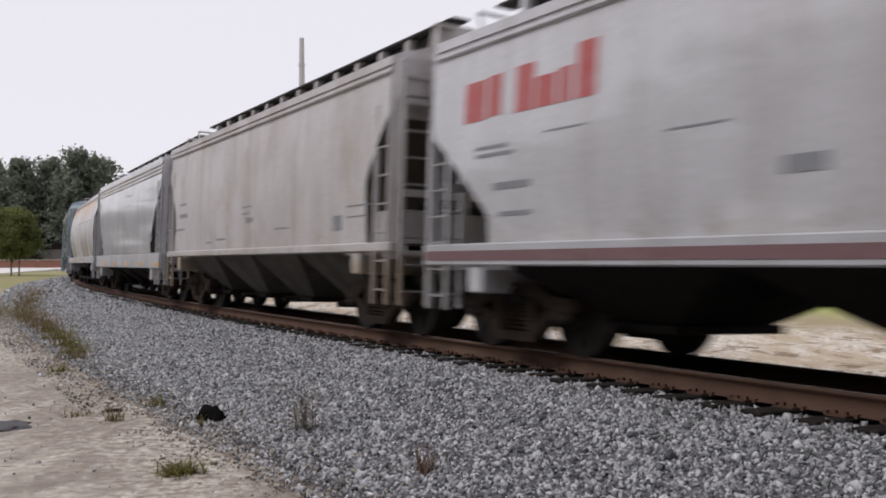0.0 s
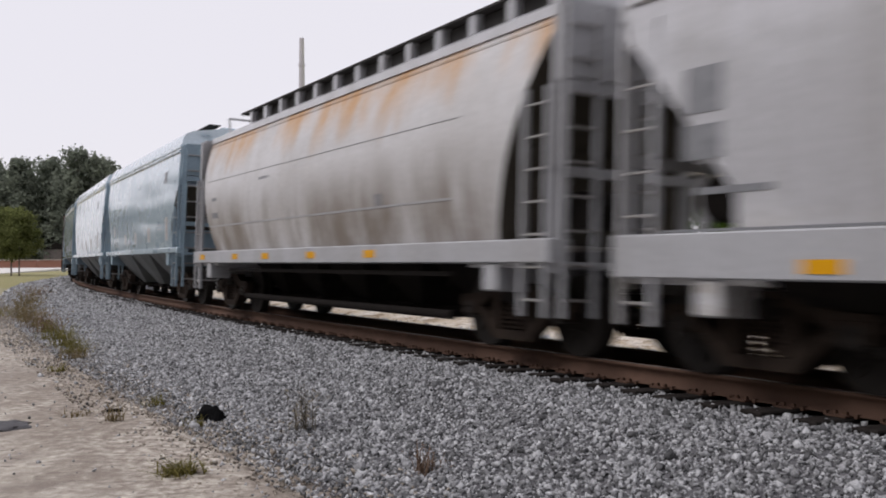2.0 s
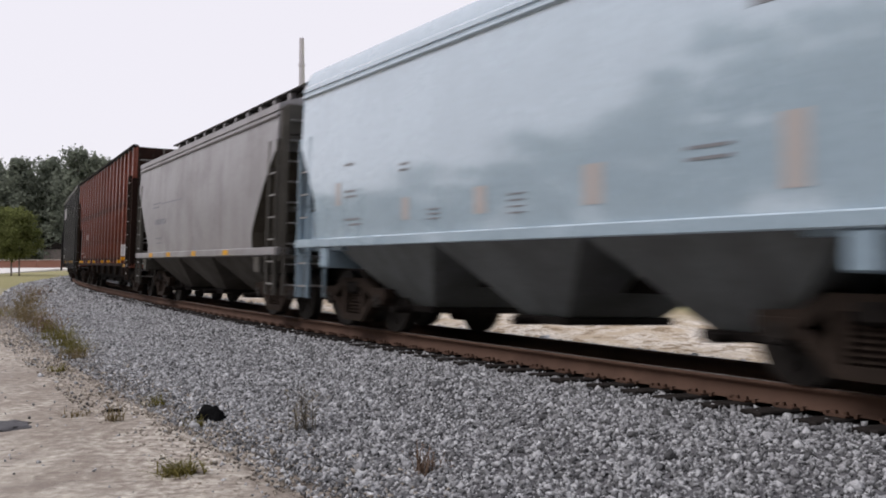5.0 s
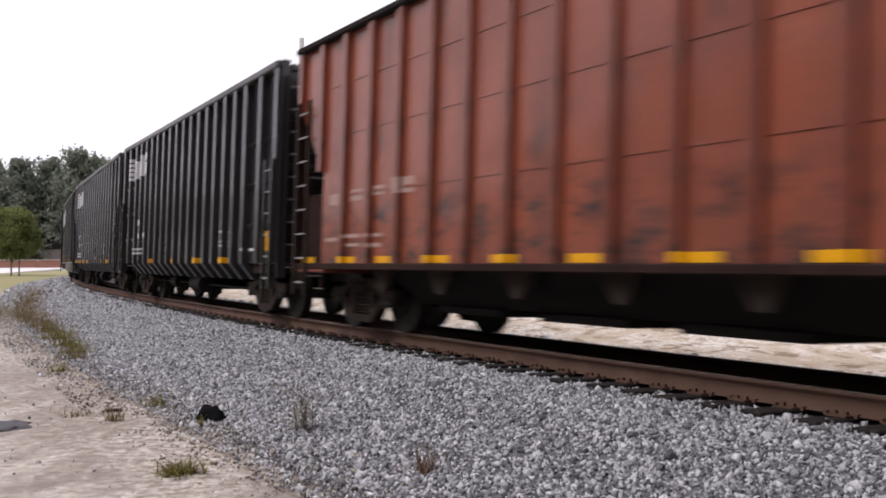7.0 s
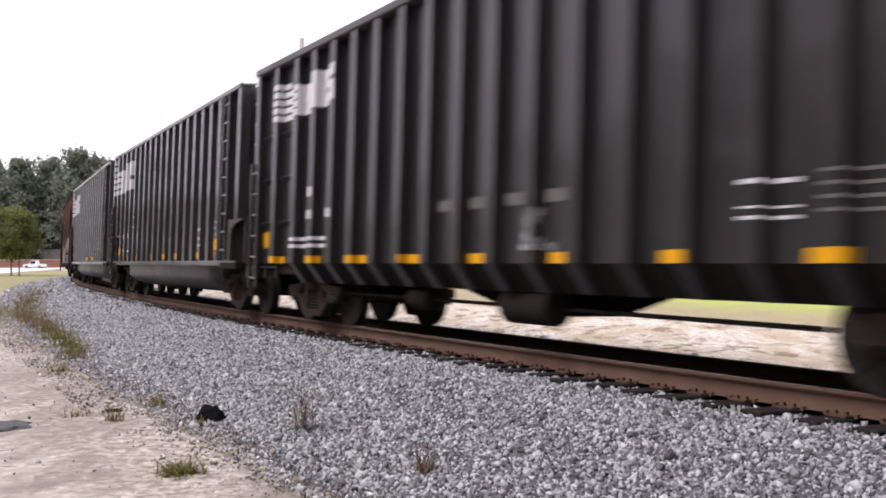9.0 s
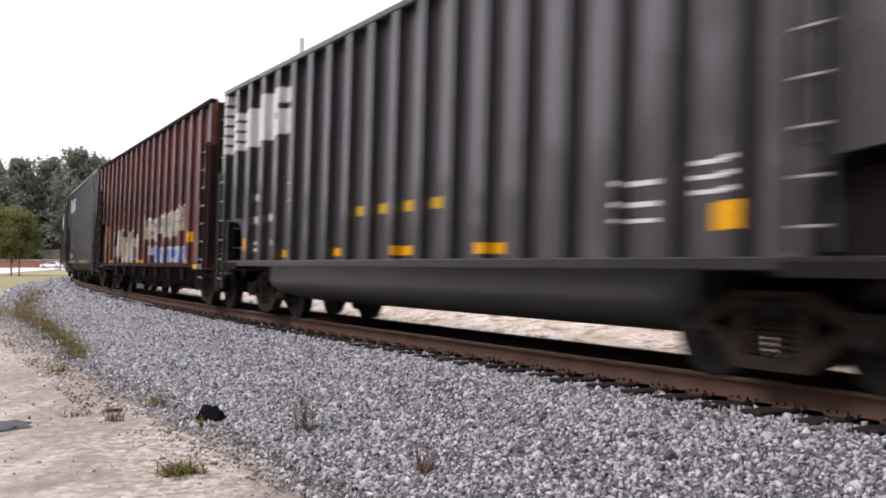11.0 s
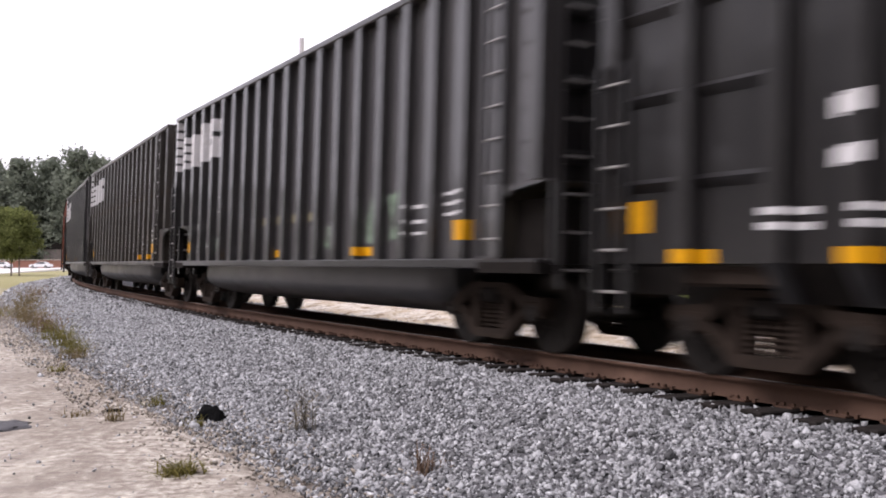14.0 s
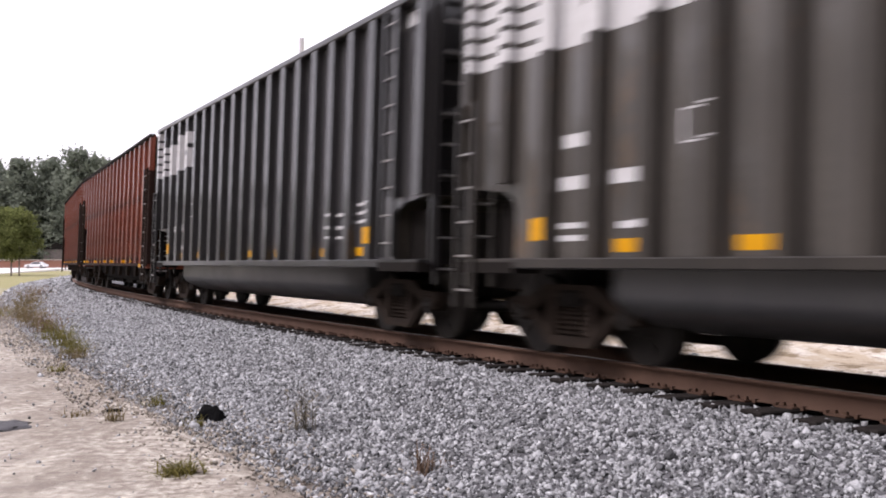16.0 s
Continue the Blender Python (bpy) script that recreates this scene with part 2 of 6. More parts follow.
def chalk(name, col, low, scale):
    """Thin worn spray or chalk: the paint below shows through where it is missing."""
    m, n, l, b = node_mat(name, 0.75, 0.0, 0.2)
    co = n.new("ShaderNodeTexCoord").outputs["Object"]
    f = noise_tex(n, l, co, scale, (1.0, 0.2, 0.55), 5, 0.65)
    l.new(ramp(n, l, f, low, low + 0.14), b.inputs["Alpha"])
    l.new(mix(n, l, noise_tex(n, l, co, 9.0), tuple(0.7 * v for v in col), col), b.inputs["Base Color"])
    return m


M["chalkwhite"] = chalk("worn_white_chalk", (0.34, 0.335, 0.34), 0.45, 3.2)
M["chalkfaint"] = chalk("faint_grey_chalk", (0.15, 0.145, 0.145), 0.43, 2.6)
M["chalkgreen"] = chalk("worn_green_spray", (0.24, 0.32, 0.24), 0.42, 2.4)


def graffiti(name, colours, scale):
    """Blotches of several spray colours with sharp warped edges."""
    m, n, l, b = node_mat(name, 0.7, 0.0, 0.2)
    co = n.new("ShaderNodeTexCoord").outputs["Object"]
    c = colours[0]
    for k, col in enumerate(colours[1:]):
        f = noise_tex(n, l, co, scale * (1 + 0.3 * k), (1.5 + 0.2 * k, 0.3, 0.5), 3, 0.55)
        f = ramp(n, l, f, 0.52, 0.545)
        mp = f.node.inputs["Value"].links[0].from_node.inputs["Vector"].links[0].from_node
        mp.inputs["Location"].default_value = (7.3 * k, 0, 3.1 * k)
        c = mix(n, l, f, c, col)
    l.new(c, b.inputs["Base Color"])
    return m


GRAFFITI = [graffiti("grey_cream_graffiti", [(0.42, 0.36, 0.27), (0.17, 0.17, 0.18), (0.46, 0.43, 0.39), (0.022, 0.022, 0.028)], 1.7),
            graffiti("cream_green_graffiti", [(0.44, 0.39, 0.28), (0.26, 0.30, 0.235), (0.48, 0.46, 0.42), (0.17, 0.165, 0.15)], 2.8),
            graffiti("blue_graffiti", [(0.08, 0.15, 0.36), (0.36, 0.40, 0.46), (0.48, 0.48, 0.40), (0.06, 0.12, 0.34)], 2.8)]


# ---- mesh helpers ----
def box(bm, x0, x1, y0, y1, z0, z1, bevel=0.0):
    vs = [bm.verts.new((x, y, z)) for z in (z0, z1) for y in (y0, y1) for x in (x0, x1)]
    fs = [bm.faces.new([vs[i] for i in q]) for q in
          ((0, 2, 3, 1), (4, 5, 7, 6), (0, 1, 5, 4), (2, 6, 7, 3), (0, 4, 6, 2), (1, 3, 7, 5))]
    if bevel:
        es = list({e for f in fs for e in f.edges})
        bmesh.ops.bevel(bm, geom=es, offset=bevel, segments=1, affect='EDGES')


def cyl(bm, a, b, r0, r1=None, n=10):
    a, b = Vector(a), Vector(b)
    d = (b - a)
    m = Matrix.Translation((a + b) / 2) @ d.to_track_quat("Z", "Y").to_matrix().to_4x4()
    bmesh.ops.create_cone(bm, cap_ends=True, segments=n, radius1=r0, radius2=r0 if r1 is None else r1, depth=d.length, matrix=m)


def prism(bm, pts, y0, y1):
    """A polygon of (x, z) points drawn out from y0 to y1."""
    a = [bm.verts.new((x, y0, z)) for x, z in pts]
    b = [bm.verts.new((x, y1, z)) for x, z in pts]
    n = len(pts)
    bm.faces.new(a)
    bm.faces.new(b[::-1])
    for i in range(n):
        bm.faces.new((a[i], b[i], b[(i + 1) % n], a[(i + 1) % n]))
    return bm


def loft(bm, levels, caps=True):
    """Levels (z, half length, half width), bottom to top: a body with rectangular plan."""
    rings = [[bm.verts.new((sx * hx, sy * hy, z)) for sx, sy in ((-1, -1), (1, -1), (1, 1), (-1, 1))] for z, hx, hy in levels]
    for a, b in zip(rings, rings[1:]):
        for i in range(4):
            bm.faces.new((a[i], a[(i + 1) % 4], b[(i + 1) % 4], b[i]))
    if caps:
        bm.faces.new(rings[0][::-1])
        bm.faces.new(rings[-1])


def finish(bm, name, material, smooth=0.0):
    bmesh.ops.recalc_face_normals(bm, faces=bm.faces)
    me = bpy.data.meshes.new(name)
    bm.to_mesh(me)
    bm.free()
    me.materials.append(material)
    if smooth:
        me.shade_smooth()
        me.set_sharp_from_angle(angle=radians(smooth))
    return me


def part(name, bm, material, parent, label="", smooth=0.0):
    """One mesh object under a thing or a part; bm may be a ready mesh."""
    me = bm if isinstance(bm, bpy.types.Mesh) else finish(bm, name, material, smooth)
    ob = new(name, me)
    ob.parent = parent
    return tagged(ob, label)


def mesh_np(name, verts, faces, material):
    """A mesh from numpy arrays; faces all of one size."""
    me = bpy.data.meshes.new(name)
    k = faces.shape[1]
    me.vertices.add(len(verts)); me.loops.add(faces.size); me.polygons.add(len(faces))
    me.vertices.foreach_set("co", verts.astype(np.float32).ravel())
    me.loops.foreach_set("vertex_index", faces.astype(np.int32).ravel())
    me.polygons.foreach_set("loop_start", np.arange(0, faces.size, k, dtype=np.int32))
    me.polygons.foreach_set("loop_total", np.full(len(faces), k, dtype=np.int32))
    me.update(calc_edges=True)
    me.materials.append(material)
    return me


def thing(name, label, category, group="", kind="", at=None):
    ob = new(name)
    ob.empty_display_size = 0.3
    if at is not None:
        ob.matrix_basis = at
    return tagged(ob, label, category, group, kind)


# ---- the line of the track ----
def on_track(rel, off, z):
    """World place at arc length rel (metres, forwards), off outwards from the centre line, z above the canted rail plane."""
    th = TH0 + rel / R
    o = off * math.cos(CANT) - z * math.sin(CANT)
    r = R + o
    return Vector((C.x + r * math.cos(th), C.y + r * math.sin(th), RAIL_Z + off * math.sin(CANT) + z * math.cos(CANT)))


def track_pose(rel, half_base=0.0):
    th = TH0 + rel / R
    r = math.sqrt(R * R - half_base * half_base)
    return Matrix.Translation((C.x + r * math.cos(th), C.y + r * math.sin(th), RAIL_Z)) @ pose(0, 0, 0, 0, 0, math.degrees(th) + 90) @ pose(0, 0, 0, -math.degrees(CANT))


def sweep(name, profile, rel0, rel1, step, material, closed=True, flat=False):
    """A profile of (off, z) drawn along the track. flat: z is the height over the ground, not canted."""
    n = int((rel1 - rel0) / step) + 1
    k = len(profile)
    vs = np.zeros((n, k, 3))
    for i in range(n):
        s = rel0 + (rel1 - rel0) * i / (n - 1)
        th = TH0 + s / R
        for j, (o, z) in enumerate(profile):
            if flat:
                vs[i, j] = (C.x + (R + o) * math.cos(th), C.y + (R + o) * math.sin(th), z)
            else:
                vs[i, j] = on_track(s, o, z)
    idx = np.arange(n * k).reshape(n, k)
    a, b = idx[:-1], idx[1:]
    if closed:
        f = np.stack([a, np.roll(a, -1, 1), np.roll(b, -1, 1), b], -1)
    else:
        f = np.stack([a[:, :-1], a[:, 1:], b[:, 1:], b[:, :-1]], -1)
    return mesh_np(name, vs.reshape(-1, 3), f.reshape(-1, 4), material)


# ---- ground ----
def ground_material():
    m, n, l, b = node_mat("sand_and_grass", 0.95)
    geo = n.new("ShaderNodeNewGeometry").outputs["Position"]
    d = n.new("ShaderNodeVectorMath"); d.operation = 'DISTANCE'
    d.inputs[1].default_value = (C.x, C.y, 0)
    l.new(geo, d.inputs[0])
    fine = noise_tex(n, l, geo, 9.0, (1, 1, 1), 6, 0.65)
    grit = noise_tex(n, l, geo, 34.0, (1, 1, 1), 4, 0.7)
    mid = noise_tex(n, l, geo, 0.9, (1, 1, 1), 8, 0.68)
    big = noise_tex(n, l, geo, 0.16, (1, 1, 1), 4)
    patch = noise_tex(n, l, geo, 0.42, (1.3, 0.7, 1), 6, 0.62)
    crust = noise_tex(n, l, geo, 0.75, (1, 0.8, 1), 7, 0.66)
    sand = mix(n, l, ramp(n, l, fine, 0.3, 0.7), (0.26, 0.222, 0.182), (0.45, 0.408, 0.347))
    sand = mix(n, l, ramp(n, l, mid, 0.50, 0.60), sand, (0.20, 0.168, 0.144))
    track_marks = noise_tex(n, l, geo, 0.55, (2.2, 0.5, 1), 5, 0.6)
    sand = mix(n, l, ramp(n, l, track_marks, 0.50, 0.66), sand, (0.58, 0.535, 0.465))
    sand = mix(n, l, ramp(n, l, big, 0.52, 0.7), sand, (0.50, 0.465, 0.41))
    sand = mix(n, l, ramp(n, l, crust, 0.54, 0.66), sand, (0.235, 0.203, 0.168))
    sand = mix(n, l, ramp(n, l, patch, 0.45, 0.56), sand, (0.66, 0.615, 0.54))
    # clods and trodden crust, and a dirt-brown strip along the foot of the ballast
    clod = noise_tex(n, l, geo, 4.2, (1, 1.6, 1), 7, 0.7)
    sand = mix(n, l, ramp(n, l, clod, 0.56, 0.64), sand, (0.15, 0.124, 0.105))
    sand = mix(n, l, ramp(n, l, grit, 0.60, 0.72), sand, (0.19, 0.162, 0.14))
    sand = mix(n, l, ramp(n, l, grit, 0.40, 0.30), sand, (0.52, 0.48, 0.42))
    edge = n.new("ShaderNodeMath"); edge.operation = 'MULTIPLY_ADD'; edge.inputs[1].default_value = 1.6
    l.new(mid, edge.inputs[0]); l.new(d.outputs["Value"], edge.inputs[2])
    foot = n.new("ShaderNodeMath"); foot.operation = 'MULTIPLY'
    l.new(ramp(n, l, edge.outputs[0], R + 8.0, R + 6.7), foot.inputs[0]); l.new(ramp(n, l, fine, 0.70, 0.40), foot.inputs[1])
    sand = mix(n, l, foot.outputs[0], sand, (0.215, 0.178, 0.148))
    grass = mix(n, l, ramp(n, l, mid, 0.35, 0.7), (0.15, 0.19, 0.05), (0.26, 0.29, 0.09))
    grass = mix(n, l, ramp(n, l, fine, 0.4, 0.75), grass, (0.25, 0.22, 0.10))
    dry = mix(n, l, ramp(n, l, fine, 0.3, 0.7), (0.22, 0.18, 0.10), (0.34, 0.28, 0.17))
    # distance from the centre of the curve, roughened
    add = n.new("ShaderNodeMath"); add.operation = 'MULTIPLY_ADD'
    add.inputs[1].default_value = 9.0
    l.new(mid, add.inputs[0]); l.new(d.outputs["Value"], add.inputs[2])
    rr = add.outputs[0]
    inner = ramp(n, l, rr, R - 8.0 , R - 4.5)      # 0 grass inside, 1 sand beside the track
    lush = mix(n, l, 0.65, grass, (0.36, 0.43, 0.07))
    inner2 = ramp(n, l, rr, R - 15.0, R - 9.0)
    sx = n.new("ShaderNodeSeparateXYZ"); l.new(geo, sx.inputs[0])
    lush = mix(n, l, ramp(n, l, sx.outputs["X"], 2.0, 8.0), dry, lush)
    c = mix(n, l, inner2, lush, dry)
    pale = mix(n, l, ramp(n, l, d.outputs["Value"], R + 1.0, R - 1.0), sand, (0.60, 0.55, 0.48))
    sand2 = mix(n, l, ramp(n, l, fine, 0.36, 0.52), sand, pale)
    litter = noise_tex(n, l, geo, 1.7, (1, 0.7, 1), 7, 0.7)
    inside = ramp(n, l, d.outputs["Value"], R + 1.0, R - 1.0)
    lit = n.new("ShaderNodeMath"); lit.operation = 'MULTIPLY'
    l.new(ramp(n, l, litter, 0.52, 0.60), lit.inputs[0]); l.new(inside, lit.inputs[1])
    streaks = noise_tex(n, l, geo, 0.8, (1, 0.45, 1), 7, 0.72)
    scrape = n.new("ShaderNodeMath"); scrape.operation = 'MULTIPLY'
    l.new(ramp(n, l, streaks, 0.44, 0.58), scrape.inputs[0]); l.new(inside, scrape.inputs[1])
    sand2 = mix(n, l, scrape.outputs[0], sand2, (0.40, 0.325, 0.235))
    sand2 = mix(n, l, lit.outputs[0], sand2, (0.20, 0.145, 0.085))
    c = mix(n, l, inner, c, sand2)
    # far grass on the camera's side
    sep = n.new("ShaderNodeSeparateXYZ"); l.new(geo, sep.inputs[0])
    add2 = n.new("ShaderNodeMath"); add2.operation = 'MULTIPLY_ADD'; add2.inputs[1].default_value = 22.0
    l.new(big, add2.inputs[0]); l.new(sep.outputs["Y"], add2.inputs[2])
    far = ramp(n, l, add2.outputs[0], 58.0, 74.0)
    out = ramp(n, l, d.outputs["Value"], R + 2.0, R + 3.0)
    both = n.new("ShaderNodeMath"); both.operation = 'MULTIPLY'
    l.new(far, both.inputs[0]); l.new(out, both.inputs[1])
    olive = mix(n, l, ramp(n, l, mid, 0.4, 0.65), (0.20, 0.20, 0.075), (0.30, 0.25, 0.13))
    c = mix(n, l, both.outputs[0], c, olive)
    l.new(c, b.inputs["Base Color"])
    rough_sum = n.new("ShaderNodeMath"); rough_sum.operation = 'MULTIPLY_ADD'; rough_sum.inputs[1].default_value = 0.7
    l.new(mid, rough_sum.inputs[0]); l.new(fine, rough_sum.inputs[2])
    gsum = n.new("ShaderNodeMath"); gsum.operation = 'MULTIPLY_ADD'; gsum.inputs[1].default_value = 0.3
    l.new(grit, gsum.inputs[0]); l.new(rough_sum.outputs[0], gsum.inputs[2])
    bump(n, l, b, gsum.outputs[0], 0.7, 0.045)
    return m


def build_ground():
    t = np.linspace(-1, 1, 221)
    ax = np.sign(t) * (np.abs(t) * 24 + np.abs(t) ** 6 * 2600)
    gx, gy = np.meshgrid(ax - 2.0, ax + 12.0, indexing="ij")
    off = np.hypot(gx - C.x, gy - C.y) - R
    gz = np.zeros_like(gx)
    near = np.hypot(gx, gy - 12) < 60
    for i, j in np.argwhere(near):
        p = Vector((gx[i, j], gy[i, j], 0))
        gz[i, j] = 0.03 * noise.noise(p * 0.5) + 0.02 * noise.noise(p * 2.1)
    gz[np.abs(off) < 4.9] = -0.06
    # a low uneven bank beyond the track
    for i, j in np.argwhere(near & (off < -4.9)):
        p = Vector((gx[i, j], gy[i, j], 3.0))
        k = min(1.0, max(0.0, (-off[i, j] - 4.9) / 2.5))
        gz[i, j] += k * (0.12 + 0.16 * noise.noise(p * 0.45) + 0.07 * noise.noise(p * 1.3))
    n = len(t)
    idx = np.arange(n * n).reshape(n, n)
    f = np.stack([idx[:-1, :-1], idx[1:, :-1], idx[1:, 1:], idx[:-1, 1:]], -1).reshape(-1, 4)
    me = mesh_np("ground", np.stack([gx, gy, gz], -1).reshape(-1, 3), f, ground_material())
    me.shade_smooth()
    tagged(new("ground", me), "pale sandy ground with dry grass patches", "ground", kind="structure")


def stones(rel0, rel1, off0, off1, count, size, rng, height):
    """Angular ballast stones strewn over a stretch of the bed."""
    base = np.array([(x, y, z) for x in (-1, 1) for y in (-1, 1) for z in (-1, 1)], float) * 0.62
    faces = np.array([(0, 1, 3, 2), (4, 6, 7, 5), (0, 4, 5, 1), (2, 3, 7, 6), (0, 2, 6, 4), (1, 5, 7, 3)])
    rel = rng.uniform(rel0, rel1, count)
    off = rng.uniform(off0, off1, count)
    th = TH0 + rel / R
    sz = size * rng.lognormal(0, 0.32, count)
    pos = np.stack([C.x + (R + off) * np.cos(th), C.y + (R + off) * np.sin(th), height(off) + sz * 0.12], -1)
    v = base[None] + rng.uniform(-0.55, 0.55, (count, 8, 3))
    v *= rng.uniform(0.6, 1.25, (count, 1, 3)) * sz[:, None, None] * 0.5
    q = rng.normal(size=(count, 4)); q /= np.linalg.norm(q, axis=1, keepdims=True)
    w, x, y, z = q.T
    rot = np.stack([1 - 2 * (y * y + z * z), 2 * (x * y - z * w), 2 * (x * z + y * w),
                    2 * (x * y + z * w), 1 - 2 * (x * x + z * z), 2 * (y * z - x * w),
                    2 * (x * z - y * w), 2 * (y * z + x * w), 1 - 2 * (x * x + y * y)], -1).reshape(-1, 3, 3)
    v = np.einsum("nij,nkj->nki", rot, v) + pos[:, None]
    f = (faces[None] + 8 * np.arange(count)[:, None, None]).reshape(-1, 4)
    return v.reshape(-1, 3), f


BED = [(-4.4, -0.05), (-2.3, 0.33), (-1.5, 0.34), (0.70, 0.385), (1.30, 0.405), (1.95, 0.375), (4.55, -0.05)]


def bed_height(off):
    return np.interp(off, [o for o, _ in BED], [z for _, z in BED])


def build_track():
    # the train's shade is put into this strip's colour
    tagged(new("track_bed", sweep("track_bed", [(-1.25, 0.352), (0.72, 0.40)], -440, 330, 4, M["oilyshade"], False, True)),
           "greasy ballast between the rails, darkened for train shade", "ballast", kind="structure")
    bed = tagged(new("ballast_bed", sweep("ballast_bed", BED, -440, 330, 4, M["bed"], False, True)),
                 "grey crushed granite ballast bed", "ballast", kind="structure")
    rng = np.random.default_rng(7)
    for name, a, b, o0, o1, count, size in (
            ("ballast_stones", -12, 12.6, 0.95, 4.5, 102000, 0.0325), ("ballast_stones", -12, 12.6, 4.3, 4.85, 5200, 0.031), ("ballast_stones", -28, -12, 0.95, 4.75, 32000, 0.047), ("ballast_stones", -80, -28, 1.0, 4.7, 20000, 0.085),
            ("ballast_stones", -26, 15, -3.4, -1.1, 6000, 0.06), ("ballast_stones", -26, 15, -1.2, 0.68, 5000, 0.05), ("ballast_stones", -20, 12, 4.4, 5.5, 1100, 0.030), ("dusty_stones", -24, 12, 3.95, 5.5, 12000, 0.022)):
        v, f = stones(a, b, o0, o1, count, size, rng, bed_height if o0 < 3 else (lambda o: np.maximum(bed_height(o), -0.005) + 0.004))
        ob = new(name, mesh_np(name, v, f, M["oilyshade"] if o1 == 0.68 else M["dirtstone"] if name == "dusty_stones" else M["gravel"]))
        ob.parent = bed
        tagged(ob, "loose angular grey ballast stones", kind="stuff")
    track = thing("railway_track", "curved railway track with rusty rails on dark timber ties", "railway track", kind="structure")
    head = [(-0.037, 0.0), (0.037, 0.0), (0.037, -0.032), (0.009, -0.047), (0.008, -0.158), (0.072, -0.175), (0.076, -0.187),
            (-0.076, -0.187), (-0.072, -0.175), (-0.008, -0.158), (-0.009, -0.047), (-0.037, -0.032)]
    for side in (0.755, -0.755):
        part("rail", sweep("rail", [(side + o, z) for o, z in head], -440, 330, 2, M["rail"]), None, track, "rust-brown steel rail")
        part("railhead", sweep("railhead", [(side - 0.036, 0.0005), (side + 0.036, 0.0005), (side + 0.036, 0.003), (side - 0.036, 0.003)],
                               -440, 330, 2, M["railtop"]), None, track, "polished running surface of a rail")
    bm = bmesh.new()
    box(bm, -0.115, 0.115, -1.32, 1.32, -0.375, -0.195, 0.012)
    tie = finish(bm, "tie", M["tie"])
    bm = bmesh.new()
    box(bm, -0.09, 0.09, 0.58, 0.92, -0.195, -0.180)
    for x in (-0.15, 0.13):
        box(bm, x, x + 0.03, 0.66, 0.85, -0.20, -0.165)
    for x in (-0.05, 0.05):
        for y in (0.665, 0.845):
            box(bm, x - 0.012, x + 0.012, y - 0.015, y + 0.015, -0.18, -0.150)
    plate = finish(bm, "tie_plate", M["rail"])
    r2 = random.Random(3)
    for i in range(280):
        s = -100 + 0.5 * i
        ob = part("tie", tie, None, track)
        ob.matrix_basis = track_pose(s) @ pose(r2.uniform(-0.02, 0.02), r2.uniform(-0.06, 0.06), r2.uniform(-0.01, 0.004), 0, 0, r2.uniform(-1, 1))
        if -40 < s < 20:
            p = part("tie_plate", plate, None, track)
            p.matrix_basis = track_pose(s) @ pose(0, 0, 0, 0, 0, 180)


build_ground()
build_track()


